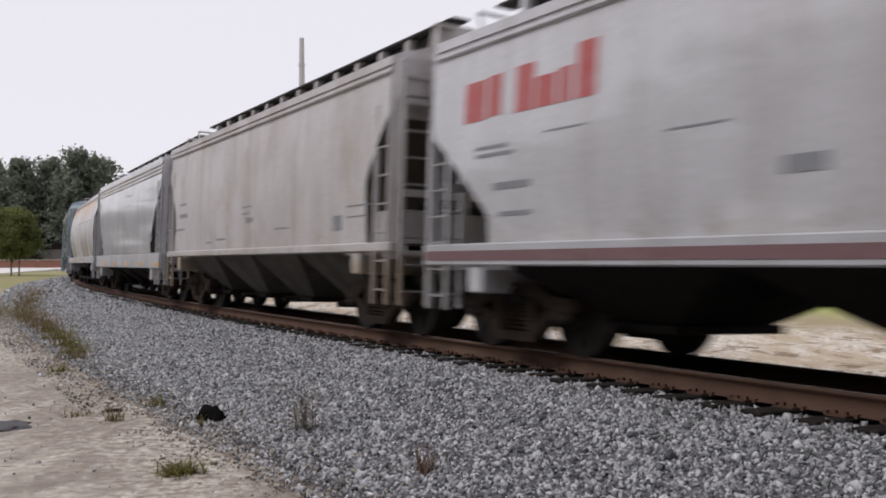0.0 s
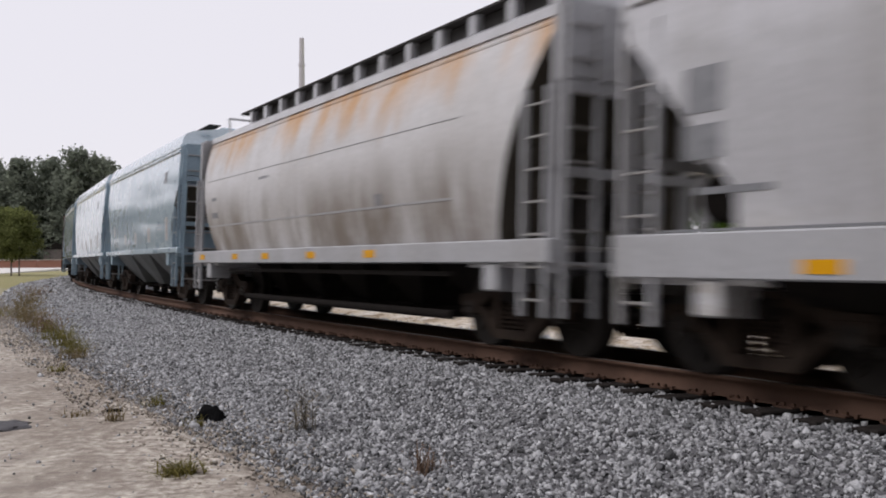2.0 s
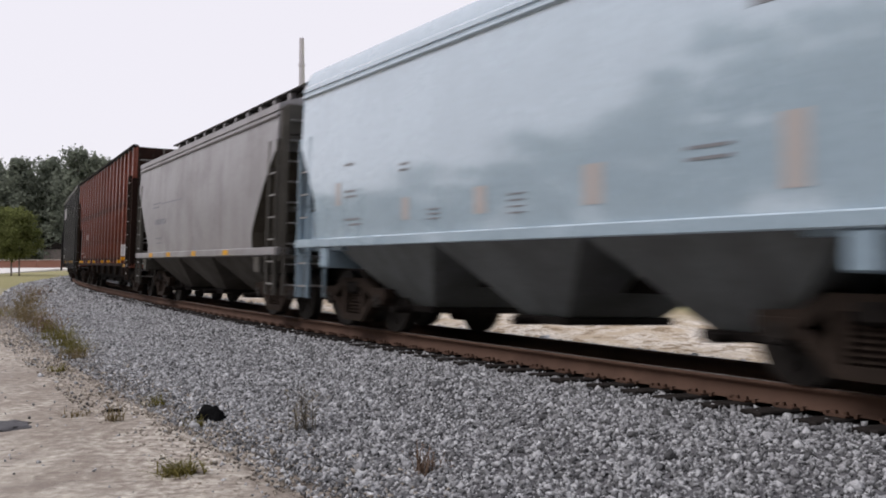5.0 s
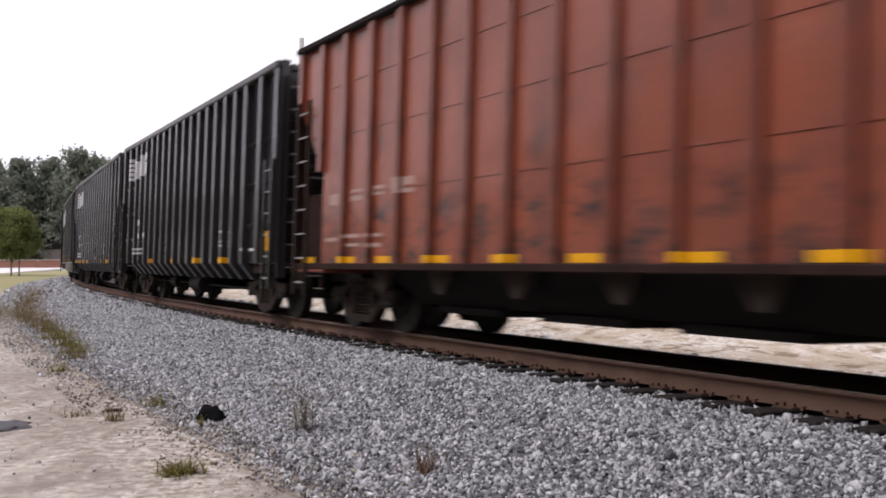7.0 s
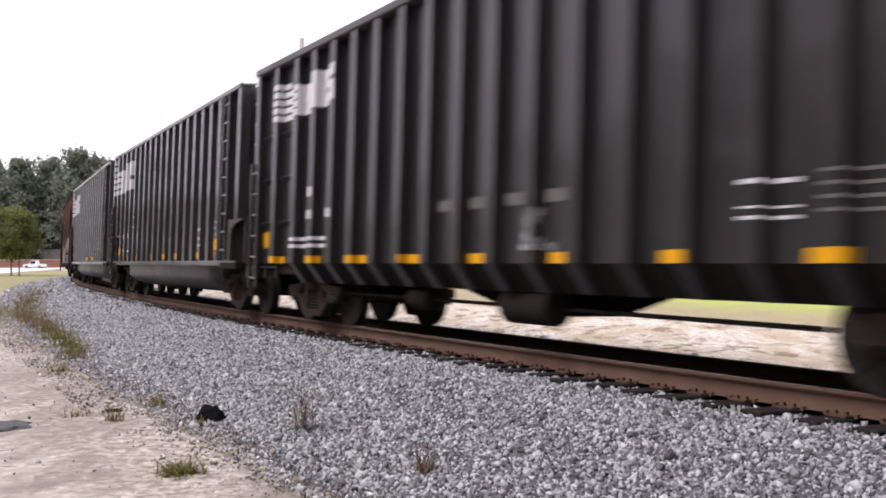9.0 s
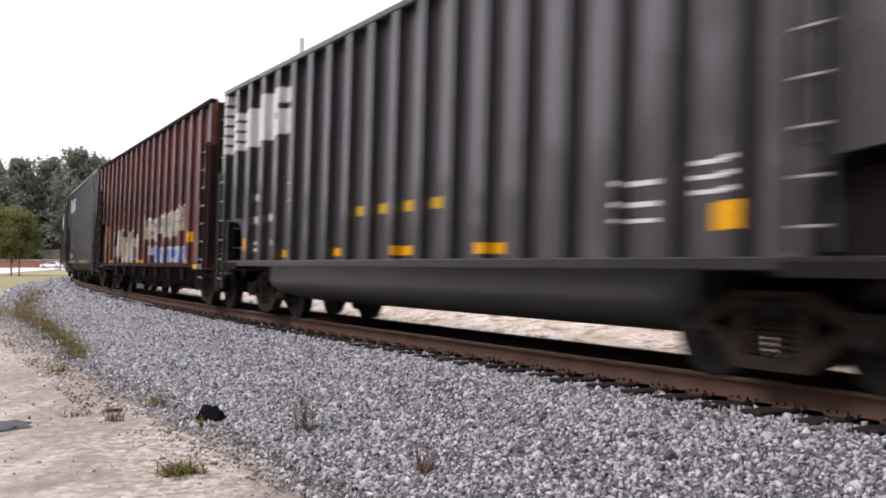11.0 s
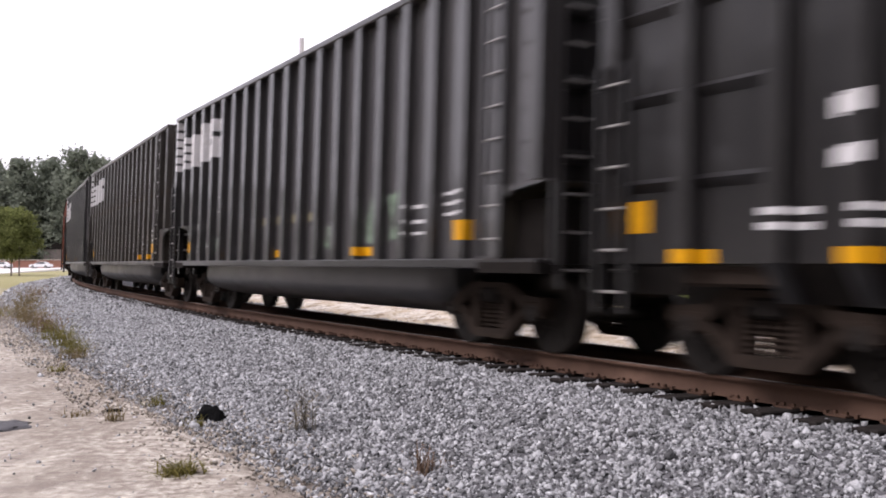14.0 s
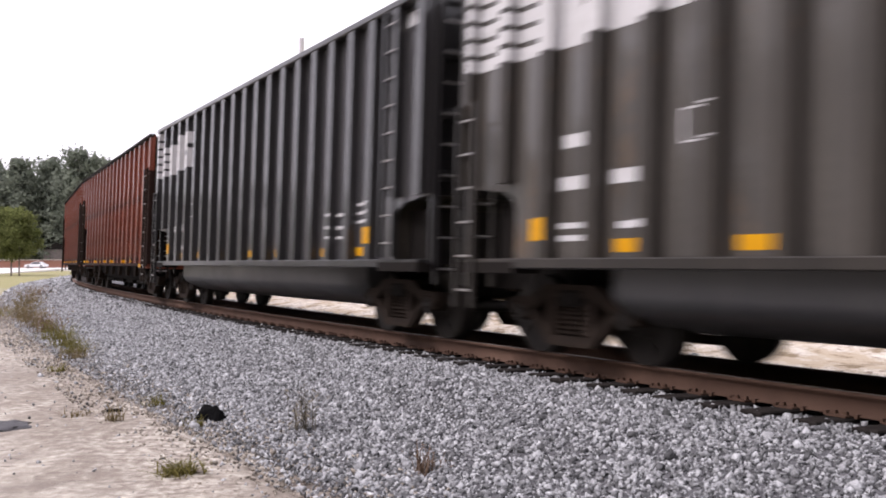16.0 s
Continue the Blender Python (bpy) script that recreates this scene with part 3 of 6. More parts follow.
# ---- running gear ----
def truck_meshes():
    d = {}
    bm = bmesh.new()
    # cast side frame: top chord, sloping arms, spring seat, columns, journal jaws
    prism(bm, [(-1.12, 0.50), (-1.10, 0.64), (-0.70, 0.66), (-0.42, 0.80), (0.42, 0.80), (0.70, 0.66), (1.10, 0.64), (1.12, 0.50), (0.68, 0.50), (0.40, 0.66), (-0.40, 0.66), (-0.68, 0.50)], -0.09, 0.09)
    prism(bm, [(-0.76, 0.50), (-0.62, 0.50), (-0.30, 0.24), (0.30, 0.24), (0.62, 0.50), (0.76, 0.50), (0.36, 0.13), (-0.36, 0.13)], -0.085, 0.085)
    for x in (-0.33, 0.33):
        box(bm, x - 0.06, x + 0.06, -0.08, 0.08, 0.22, 0.70)
    for x in (-0.89, 0.89):
        box(bm, x - 0.17, x + 0.17, -0.10, 0.10, 0.40, 0.60, 0.02)
    d["side_frame"] = finish(bm, "side_frame", M["truck"])
    bm = bmesh.new()
    rings = []
    for k in range(14):
        r = 0.074 if k % 2 else 0.048
        rings.append([bm.verts.new((r * math.cos(0.785 * q), r * math.sin(0.785 * q), 0.24 + 0.027 * k)) for q in range(8)])
    for a, b in zip(rings, rings[1:]):
        for q in range(8):
            bm.faces.new((a[q], a[(q + 1) % 8], b[(q + 1) % 8], b[q]))
    d["spring"] = finish(bm, "spring", M["truck"])
    bm = bmesh.new()
    box(bm, -0.19, 0.19, -1.15, 1.15, 0.56, 0.74, 0.03)
    box(bm, -0.3, 0.3, -0.3, 0.3, 0.72, 0.86)
    for x in (-0.48, 0.48):
        box(bm, x - 0.06, x + 0.06, -0.8, 0.8, 0.38, 0.50)
        for y in (-0.75, 0.75):
            box(bm, x - 0.10, x + 0.10, y - 0.07, y + 0.07, 0.30, 0.62, 0.02)
    d["bolster"] = finish(bm, "bolster", M["under"])
    bm = bmesh.new()
    for y in (-0.755, 0.755):
        s = 1 if y > 0 else -1
        cyl(bm, (0, y - 0.065, 0), (0, y + 0.065, 0), 0.455, n=36)
        cyl(bm, (0, y - s * 0.10, 0), (0, y - s * 0.062, 0), 0.485, n=36)
        cyl(bm, (0, y + s * 0.06, 0), (0, y + s * 0.13, 0), 0.19, 0.15, n=18)
        cyl(bm, (0, y + s * 0.13, 0), (0, y + s * 0.36, 0), 0.085, n=14)
        cyl(bm, (0, y + s * 0.36, 0), (0, y + s * 0.385, 0), 0.10, n=14)
        for k in range(3):
            a = 2.094 * k
            cyl(bm, (0.055 * math.cos(a), y + s * 0.38, 0.055 * math.sin(a)), (0.055 * math.cos(a), y + s * 0.41, 0.055 * math.sin(a)), 0.02, n=6)
        for k in range(5):
            a = 1.2566 * k
            cyl(bm, (0.30 * math.cos(a), y + s * 0.05, 0.30 * math.sin(a)), (0.30 * math.cos(a), y + s * 0.078, 0.30 * math.sin(a)), 0.06, 0.04, n=8)
    cyl(bm, (0, -0.75, 0), (0, 0.75, 0), 0.08, n=12)
    d["wheelset"] = finish(bm, "wheelset", M["wheel"], 40)
    return d


TRUCK = truck_meshes()
WHEELSETS = []


def add_truck(car, x, yaw):
    t = part("truck", TRUCK["bolster"], None, car, "grimy four-wheel freight truck")
    t.matrix_basis = pose(x, 0, 0, 0, 0, yaw)
    for y in (-1.03, 1.03):
        part("side_frame", TRUCK["side_frame"], None, t).matrix_basis = pose(0, y, 0)
        for sx in (-0.17, 0.0, 0.17):
            part("spring", TRUCK["spring"], None, t).matrix_basis = pose(sx, y, 0)
    for wx in (-0.89, 0.89):
        w = part("wheelset", TRUCK["wheelset"], None, t, "steel wheels on an axle")
        w.matrix_basis = pose(wx, 0, 0.457)
        WHEELSETS.append((w, wx, random.Random(len(WHEELSETS)).uniform(0, 360)))
    return t


def gear(car, hl, base, sill_z):
    """Trucks, couplers, centre sill and brake gear under every car; base is half the distance of the truck centres."""
    yaw = math.degrees(base / R)
    add_truck(car, base, yaw)
    add_truck(car, -base, -yaw)
    bm = bmesh.new()
    box(bm, -hl - 0.1, hl + 0.1, -0.25, 0.25, 0.72, 1.02)
    part("centre_sill", bm, M["under"], car)
    for s in (-1, 1):
        bm = bmesh.new()
        box(bm, s * hl - 0.05 if s > 0 else -hl - 0.38, hl + 0.38 if s > 0 else -hl + 0.05, -0.12, 0.12, 0.74, 0.98, 0.02)
        box(bm, *(sorted((s * (hl + 0.26), s * (hl + 0.50)))), -0.16, 0.13, 0.68, 1.0, 0.04)
        part("coupler", bm, M["truck"], car)
        bm = bmesh.new()
        pts = [(s * (hl - 0.1), 0.3, 0.72), (s * (hl + 0.15), 0.32, 0.45), (s * (hl + 0.46), 0.3, 0.36)]
        for a, b in zip(pts, pts[1:]):
            cyl(bm, a, b, 0.03, n=6)
        part("brake_hose", bm, M["under"], car)


def ladder(car, x0, x1, y, z0, z1, n, mat, stiles=True, name="ladder"):
    bm = bmesh.new()
    if stiles:
        for x in (x0, x1):
            box(bm, x - 0.025, x + 0.025, y - 0.03, y + 0.03, z0, z1)
    else:
        box(bm, x0 - 0.02, x0 + 0.02, y - 0.02, y + 0.02, z0, z0 + 0.03)
    lad = part(name, bm, mat, car, "side ladder")
    bm = bmesh.new()
    cyl(bm, (x0, y, 0), (x1, y, 0), 0.016, n=6)
    rung = finish(bm, "rung", M["steel"])
    for i in range(n):
        part("rung", rung, None, lad).matrix_basis = pose(0, 0, z0 + (z1 - z0) * (i + 0.5) / n)
    return lad


def end_ladder(car, s, hl, y0, y1, z0, z1, n, mat):
    bm = bmesh.new()
    x = s * (hl + 0.03)
    for y in (y0, y1):
        box(bm, x - 0.03, x + 0.03, y - 0.025, y + 0.025, z0, z1)
    lad = part("end_ladder", bm, mat, car)
    bm = bmesh.new()
    cyl(bm, (x, y0, 0), (x, y1, 0), 0.016, n=6)
    rung = finish(bm, "rung", M["steel"])
    for i in range(n):
        part("rung", rung, None, lad).matrix_basis = pose(0, 0, z0 + (z1 - z0) * (i + 0.5) / n)


def plates(car, name, mat, rects, y=-1.592, label="", thick=0.004):
    """Flat painted or stuck-on marks on the side that faces the road: rects of (x0, x1, z0, z1)."""
    for x0, x1, z0, z1 in rects:
        bm = bmesh.new()
        box(bm, x0, x1, y - thick, y + 0.004, z0, z1)
        part(name, bm, mat, car, label)


# ---- ribbed cars: posts on a recessed side sheet ----
FACE = 1.58
POST_W, SHEET = 0.20, 1.435


def relief_mark(car, posts, name, mat, rects, label=""):
    """Paint that runs over sheet and posts alike: each rect is cut where a post stands proud."""
    for x0, x1, z0, z1 in rects:
        x0, x1 = max(x0 - 0.2, posts[0] + 0.0), x1 - 0.2
        cuts = [x0]
        for px in posts:
            for e in (px - POST_W / 2, px + POST_W / 2):
                if x0 < e < x1:
                    cuts.append(e)
        cuts = sorted(cuts) + [x1]
        for a, b in zip(cuts, cuts[1:]):
            mid = 0.5 * (a + b)
            if b - a < 0.03:
                continue
            y = -FACE if any(abs(mid - px) < POST_W / 2 for px in posts) else -SHEET
            bm = bmesh.new()
            box(bm, a, b, y - 0.004, y + 0.003, z0, z1)
            part(name, bm, mat, car, label)
        if z1 - z0 < 0.06:
            continue
        for px in posts:
            e = px + POST_W / 2
            if x0 < e < x1 - 0.02:
                bm = bmesh.new()
                e2 = px + POST_W / 2 * 0.86
                ring = [(e + 0.002, -SHEET - 0.006), (e2 + 0.002, -FACE - 0.003), (e2 + 0.008, -FACE - 0.003), (e + 0.008, -SHEET - 0.006)]
                lo = [bm.verts.new((x, y, z0)) for x, y in ring]
                hi = [bm.verts.new((x, y, z1)) for x, y in ring]
                for i in range(4):
                    bm.faces.new((lo[i], lo[(i + 1) % 4], hi[(i + 1) % 4], hi[i]))
                bm.faces.new(lo[::-1]); bm.faces.new(hi)
                part(name, bm, mat, car, label)


POST_CACHE = {}


def side_posts(car, posts, z_low, z_top, mat, low_in=0.0):
    for px in posts:
        z0 = z_low(px)
        for s in (-1, 1):
            key = (round(z0, 2), round(z_top, 2), mat.name, s, low_in, SHEET)
            if key not in POST_CACHE:
                bm = bmesh.new()
                h = POST_W / 2
                a, b = (s * (SHEET - 0.01), s * FACE)
                ring = [(-h, a), (-h * 0.86, b), (h * 0.86, b), (h, a)]
                lo = [bm.verts.new((x, y, z0)) for x, y in ring]
                hi = [bm.verts.new((x, y, z_top)) for x, y in ring]
                for i in range(4):
                    bm.faces.new((lo[i], lo[(i + 1) % 4], hi[(i + 1) % 4], hi[i]))
                bm.faces.new(lo[::-1]); bm.faces.new(hi)
                if low_in:
                    low = [bm.verts.new((x, y - s * 0.26, z0 - low_in)) for x, y in ring]
                    for i in range(4):
                        bm.faces.new((low[i], low[(i + 1) % 4], lo[(i + 1) % 4], lo[i]))
                POST_CACHE[key] = finish(bm, "side_post", mat)
            part("side_post", POST_CACHE[key], None, car).matrix_basis = pose(px, 0, 0)


def striped_emblem(car, posts, x0, x1, z0, z1):
    """A block of white stripes running into two solid letters-like blocks, drawn as plain shapes."""
    w, h = x1 - x0, z1 - z0
    k = h / 9.0
    rects = [(x0, x0 + (0.44 if i < 4 else 0.20) * w, z0 + 2 * i * k + 0.1 * k, z0 + 2 * i * k + 1.5 * k) for i in range(5)]
    relief_mark(car, posts, "stripe", M["mark"], rects, "white painted stripe")
    blocks = [(0.44, 0.60, 0.0, 0.82), (0.60, 0.66, 0.0, 0.44), (0.66, 0.78, 0.05, 1.0), (0.78, 0.90, 0.05, 0.38),
              (0.78, 0.90, 0.52, 1.0), (0.90, 1.0, 0.08, 0.58), (0.90, 1.0, 0.70, 1.0)]
    relief_mark(car, posts, "emblem_block", M["mark"], [(x0 + a * w, x0 + b * w, z0 + c * h, z0 + d * h) for a, b, c, d in blocks], "white painted emblem shape")


def sheet_side(car, pts, mat):
    for s in (-1, 1):
        bm = bmesh.new()
        prism(bm, pts, *sorted((s * SHEET, s * (SHEET - 0.05))))
        part("side_sheet", bm, mat, car)


def box_part(car, name, mat, *dims):
    bm = bmesh.new()
    box(bm, *dims)
    return part(name, bm, mat, car)


def panel_near(posts, x):
    """The middle of the side panel nearest to x."""
    return min((0.5 * (a + b) for a, b in zip(posts, posts[1:])), key=lambda v: abs(v - x))


def blob(car, name, mat, x, w, z0, z1, seed, label):
    """A soft-edged spray or chalk patch on a side panel."""
    rr = random.Random(seed)
    pts = []
    for i in range(14):
        a = 6.2832 * i / 14
        k = rr.uniform(0.72, 1.1)
        pts.append((x + 0.5 * w * k * math.copysign(abs(math.cos(a)) ** 0.6, math.cos(a)), 0.5 * (z0 + z1) + 0.5 * (z1 - z0) * k * math.copysign(abs(math.sin(a)) ** 0.6, math.sin(a))))
    bm = bmesh.new()
    prism(bm, pts, -SHEET - 0.004, -SHEET + 0.003)
    part(name, bm, mat, car, label)


def gondola(car, hl, mat, extra):
    zt, zs = 4.63, 1.01
    half = [(hl - 0.98, zs), (hl - 0.98, 1.62), (hl - 0.90, 1.76), (hl - 0.72, 1.84), (hl, 1.92)]
    # lightened sheet behind darker posts deepens the painted shade between ribs
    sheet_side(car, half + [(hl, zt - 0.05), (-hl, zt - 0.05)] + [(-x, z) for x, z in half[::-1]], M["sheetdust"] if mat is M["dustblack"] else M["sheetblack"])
    w = SHEET - 0.055
    for s in (-1, 1):
        box_part(car, "end_sheet", mat, *sorted((s * hl, s * (hl - 0.06))), -w, w, 1.92, zt - 0.06)
        # recess sheets coloured dark to stand for the shade inside
        box_part(car, "end_recess", M["endshade"], *sorted((s * (hl - 1.0), s * (hl - 1.06))), -w, w, zs, 1.92)
        box_part(car, "recess_roof", M["endshade"], *sorted((s * (hl - 0.062), s * (hl - 1.06))), -w, w, 1.925, 1.97)
    box_part(car, "floor_sheet", mat, -hl + 1.065, hl - 1.065, -w, w, zs, zs + 0.08)
    n = 20
    posts = [-hl + 0.10 + (2 * hl - 0.2) * i / n for i in range(n + 1)]
    side_posts(car, posts, lambda x: zs + 0.06 if abs(x) < hl - 1.0 else 1.92, zt - 0.10, M["dustblack"] if mat is M["dustblack"] else M["postblack"])
    for s in (-1, 1):
        bm = bmesh.new()
        box(bm, -hl, hl, *sorted((s * (SHEET - 0.06), s * (FACE + 0.02))), zt - 0.10, zt, 0.015)
        part("top_chord", bm, mat, car)
        bm = bmesh.new()
        box(bm, -hl, hl, *sorted((s * (SHEET - 0.05), s * (FACE + 0.012))), zs - 0.05, zs + 0.06, 0.012)
        part("side_sill", bm, mat, car)
        for z in (2.1, 2.9, 3.7, 4.45):
            bm = bmesh.new()
            box(bm, *sorted((s * hl, s * (hl + 0.09))), -1.28, 1.28, z, z + 0.14, 0.02)
            part("end_stiffener", bm, mat, car)
        for y in (-1.42, 1.30):
            bm = bmesh.new()
            box(bm, *sorted((s * hl, s * (hl + 0.07))), y, y + 0.12, zs, zt)
            part("corner_post", bm, mat, car)
        end_ladder(car, s, hl + 0.08, -1.36, -0.98, 0.75, 4.4, 9, mat)
    # brake platform at both ends, and an added dark box for the recess's shade
        bm = bmesh.new()
        box(bm, *sorted((s * (hl - 1.15), s * (hl + 0.02))), -FACE - 0.015, -1.2, zs - 0.1, zs + 0.02)
        box(bm, *sorted((s * (hl - 0.95), s * (hl - 0.35))), -1.2, 0.6, zs + 0.02, zs + 0.75)
        part("end_platform", bm, M["under"], car)
    # rounded tub between the trucks
    bm = bmesh.new()
    prof = [(-1.44, zs)] + [(-1.44 * math.cos(a), zs - 0.30 - 0.38 * math.sin(a)) for a in np.linspace(0, math.pi / 2, 7)]
    prof = prof + [(-y, z) for y, z in prof[::-1][1:]]
    tl = hl - 2.35
    xs = [(-tl, 0.82), (-tl + 0.12, 0.93), (-tl + 0.35, 1.0), (tl - 0.35, 1.0), (tl - 0.12, 0.93), (tl, 0.82)]
    rings = [[bm.verts.new((x, y * k, zs - (zs - z) * k)) for y, z in prof] for x, k in xs]
    for a, b in zip(rings, rings[1:]):
        for i in range(len(prof) - 1):
            bm.faces.new((a[i], a[i + 1], b[i + 1], b[i]))
    bm.faces.new(rings[0]); bm.faces.new(rings[-1][::-1])
    part("tub", bm, M["tub"], car, "dusty grey-black rounded tub", 35)
    ladder(car, hl - 1.02, hl - 0.64, -FACE - 0.04, 1.1, 4.5, 9, mat)
    ladder(car, -hl + 0.06, -hl + 0.40, -FACE - 0.04, 0.5, 2.9, 6, mat)
    striped_emblem(car, posts, -hl + 0.02, -hl + 3.75, 3.28, 4.20)
    relief_mark(car, posts, "corner_mark", M["mark"], [(-hl + 0.02, -hl + 0.62, 4.32, 4.50), (hl - 0.5, hl - 0.02, 4.25, 4.45)], "white corner mark")
    gear(car, hl + 0.45, 6.1, zs)
    z = 1.13
    for k in extra.get("reflect", (3.0, 4.5, 6.7, 8.3, 9.7, 11.9, 13.3)):
        relief_mark(car, posts, "reflector", M["orange"], [(-hl + k - 0.2, -hl + k + 0.22, z, z + 0.13)], "amber reflector strip")
    relief_mark(car, posts, "number_bar", M["mark"], [(-hl + 2.0, -hl + 2.40, 2.22, 2.36), (-hl + 1.95, -hl + 2.50, 1.78, 1.92), (-hl + 2.75, -hl + 3.25, 1.80, 1.94),
                (-hl + 1.95, -hl + 2.45, 1.38, 1.44), (-hl + 1.95, -hl + 2.45, 1.25, 1.31), (-hl + 2.85, -hl + 3.3, 1.36, 1.43), (-hl + 3.65, -hl + 3.68, 2.1, 2.42),
                (-hl + 3.65, -hl + 4.1, 2.1, 2.12), (-hl + 3.65, -hl + 4.1, 2.4, 2.42), (hl - 2.9, hl - 2.3, 1.55, 1.60), (hl - 2.9, hl - 2.3, 1.75, 1.80),
                (hl - 2.9, hl - 2.3, 1.40, 1.44), (hl - 2.0, hl - 1.4, 1.62, 1.66), (hl - 2.0, hl - 1.4, 1.75, 1.79), (hl - 2.0, hl - 1.4, 1.88, 1.92)], "white stencilled line")
    relief_mark(car, posts, "reflector", M["orange"], [(hl - 1.75, hl - 1.3, 1.30, 1.54), (-hl + 1.45, -hl + 1.85, 1.26, 1.5)], "amber reflector square")
    if extra.get("dashes"):
        for i in range(4):
            m = panel_near(posts, -hl + 6.5 + 0.755 * i)
            relief_mark(car, posts, "dash", extra["dashes"], [(m - 0.02, m + 0.40, 1.73, 1.88)], "painted dash")
    if extra.get("spray"):
        for i, (x, z0, z1, mk) in enumerate(((5.0, 1.14, 1.52, "chalkwhite"), (5.6, 1.12, 1.5, "chalkwhite"), (6.1, 1.28, 1.5, "chalkwhite"), (3.2, 1.25, 1.6, "chalkgreen"), (3.9, 1.2, 1.65, "chalkgreen"),
                                             (9.5, 1.25, 1.62, "chalkgreen"), (10.2, 1.3, 1.72, "chalkfaint"), (11.0, 1.35, 1.85, "chalkgreen"), (11.7, 1.25, 2.15, "chalkgreen"), (12.5, 1.25, 2.1, "chalkgreen"))):
            blob(car, "spray_patch", M[mk], panel_near(posts, -hl + x - 0.2), 0.46, z0, z1, i, "uneven spray patch")


def coal_hopper(car, hl, mat, extra):
    zt, zs = 4.68, 1.02
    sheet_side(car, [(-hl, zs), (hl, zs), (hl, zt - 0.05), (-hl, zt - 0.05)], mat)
    for s in (-1, 1):
        box_part(car, "end_sheet", mat, *sorted((s * hl, s * (hl - 0.06))), -SHEET + 0.055, SHEET - 0.055, zs, zt - 0.06)
    inner = hl - 2.0
    n = 15
    posts = [-inner + 2 * inner * i / n for i in range(n + 1)]
    side_posts(car, posts, lambda x: zs, zt - 0.12, mat, 0.32)
    ends = [s * (hl - k) for s in (-1, 1) for k in (0.12, 1.05)]
    side_posts(car, ends, lambda x: zs, zt - 0.12, mat)
    posts = sorted(posts + ends)
    # lower sheet tapering in between the trucks
    bm = bmesh.new()
    loft(bm, [(zs - 0.32, inner + 0.1, SHEET - 0.26), (zs, inner + 0.1, SHEET - 0.001)], True)
    part("lower_sheet", bm, M["under"], car, "near-black lower side sheet")
    for s in (-1, 1):
        bm = bmesh.new()
        box(bm, -hl, hl, *sorted((s * (SHEET - 0.06), s * (FACE + 0.03))), zt - 0.13, zt, 0.02)
        part("top_chord", bm, M["tub"], car, "lighter grey top chord")
        for e in (-1, 1):
            for z in (1.75, 2.55, 3.35):
                for a, b in ((hl - 1.0, hl - 0.17), (hl - 1.93, hl - 1.10)):
                    bm = bmesh.new()
                    x0, x1 = sorted((e * a, e * b))
                    vs = [(SHEET, z - 0.08), (SHEET + 0.07, z), (SHEET, z + 0.05)]
                    lo = [bm.verts.new((x0, s * y, zz)) for y, zz in vs]
                    hi = [bm.verts.new((x1, s * y, zz)) for y, zz in vs]
                    for i in range(3):
                        bm.faces.new((lo[i], hi[i], hi[(i + 1) % 3], lo[(i + 1) % 3]))
                    bm.faces.new(lo); bm.faces.new(hi)
                    part("end_panel_rib", bm, mat, car)
        for z in (1.8, 2.7, 3.6, 4.5):
            bm = bmesh.new()
            box(bm, *sorted((s * hl, s * (hl + 0.09))), -1.36, 1.36, z, z + 0.12, 0.02)
            part("end_stiffener", bm, mat, car)
        for y in (-1.52, 1.38):
            bm = bmesh.new()
            box(bm, *sorted((s * (hl + 0.002), s * (hl + 0.07))), y, y + 0.14, 0.75, zt)
            part("corner_post", bm, mat, car)
        end_ladder(car, s, hl + 0.08, -1.4, -1.02, 0.75, 4.4, 9, mat)
        ladder(car, s * (hl - 0.42), s * (hl - 0.06), -FACE - 0.04, 0.55, 2.9, 6, mat)
        bm = bmesh.new()
        box(bm, *sorted((s * (hl - 2.0), s * (hl - 0.9))), -1.35, 1.35, 0.82, 1.0, 0.03)
        part("end_sill", bm, M["truck"], car, "rusty end sill")
    # discharge hoppers, air reservoir, pipes
    for k, x in enumerate((-3.1, -1.1, 1.1, 3.1)):
        bm = bmesh.new()
        loft(bm, [(0.40, 0.28, 0.6), (zs - 0.3, 0.85, 1.15)])
        part("discharge_hopper", bm, M["under"], car)
    bm = bmesh.new()
    cyl(bm, (0.15, -1.05, 0.52), (1.05, -1.05, 0.52), 0.20, n=16)
    part("air_reservoir", bm, M["under"], car, smooth=40)
    bm = bmesh.new()
    cyl(bm, (-2.3, -1.0, 0.54), (-1.75, -1.0, 0.54), 0.16, n=14)
    part("air_reservoir", bm, M["under"], car, smooth=40)
    bm = bmesh.new()
    cyl(bm, (-4.5, -1.0, 0.55), (4.5, -1.0, 0.50), 0.025, n=6)
    part("brake_rod", bm, M["under"], car)
    striped_emblem(car, posts, -hl + 1.12, -hl + 3.78, 3.56, 4.2)
    gear(car, hl + 0.45, 5.75, zs)
    z = 1.02
    for k in extra.get("reflect", (1.3, 2.9, 4.6, 6.25, 7.85, 9.45, 11.1, 12.7)):
        relief_mark(car, posts, "reflector", M["orange"], [(-hl + k - 0.2, -hl + k + 0.22, z, z + 0.12)], "amber reflector strip")
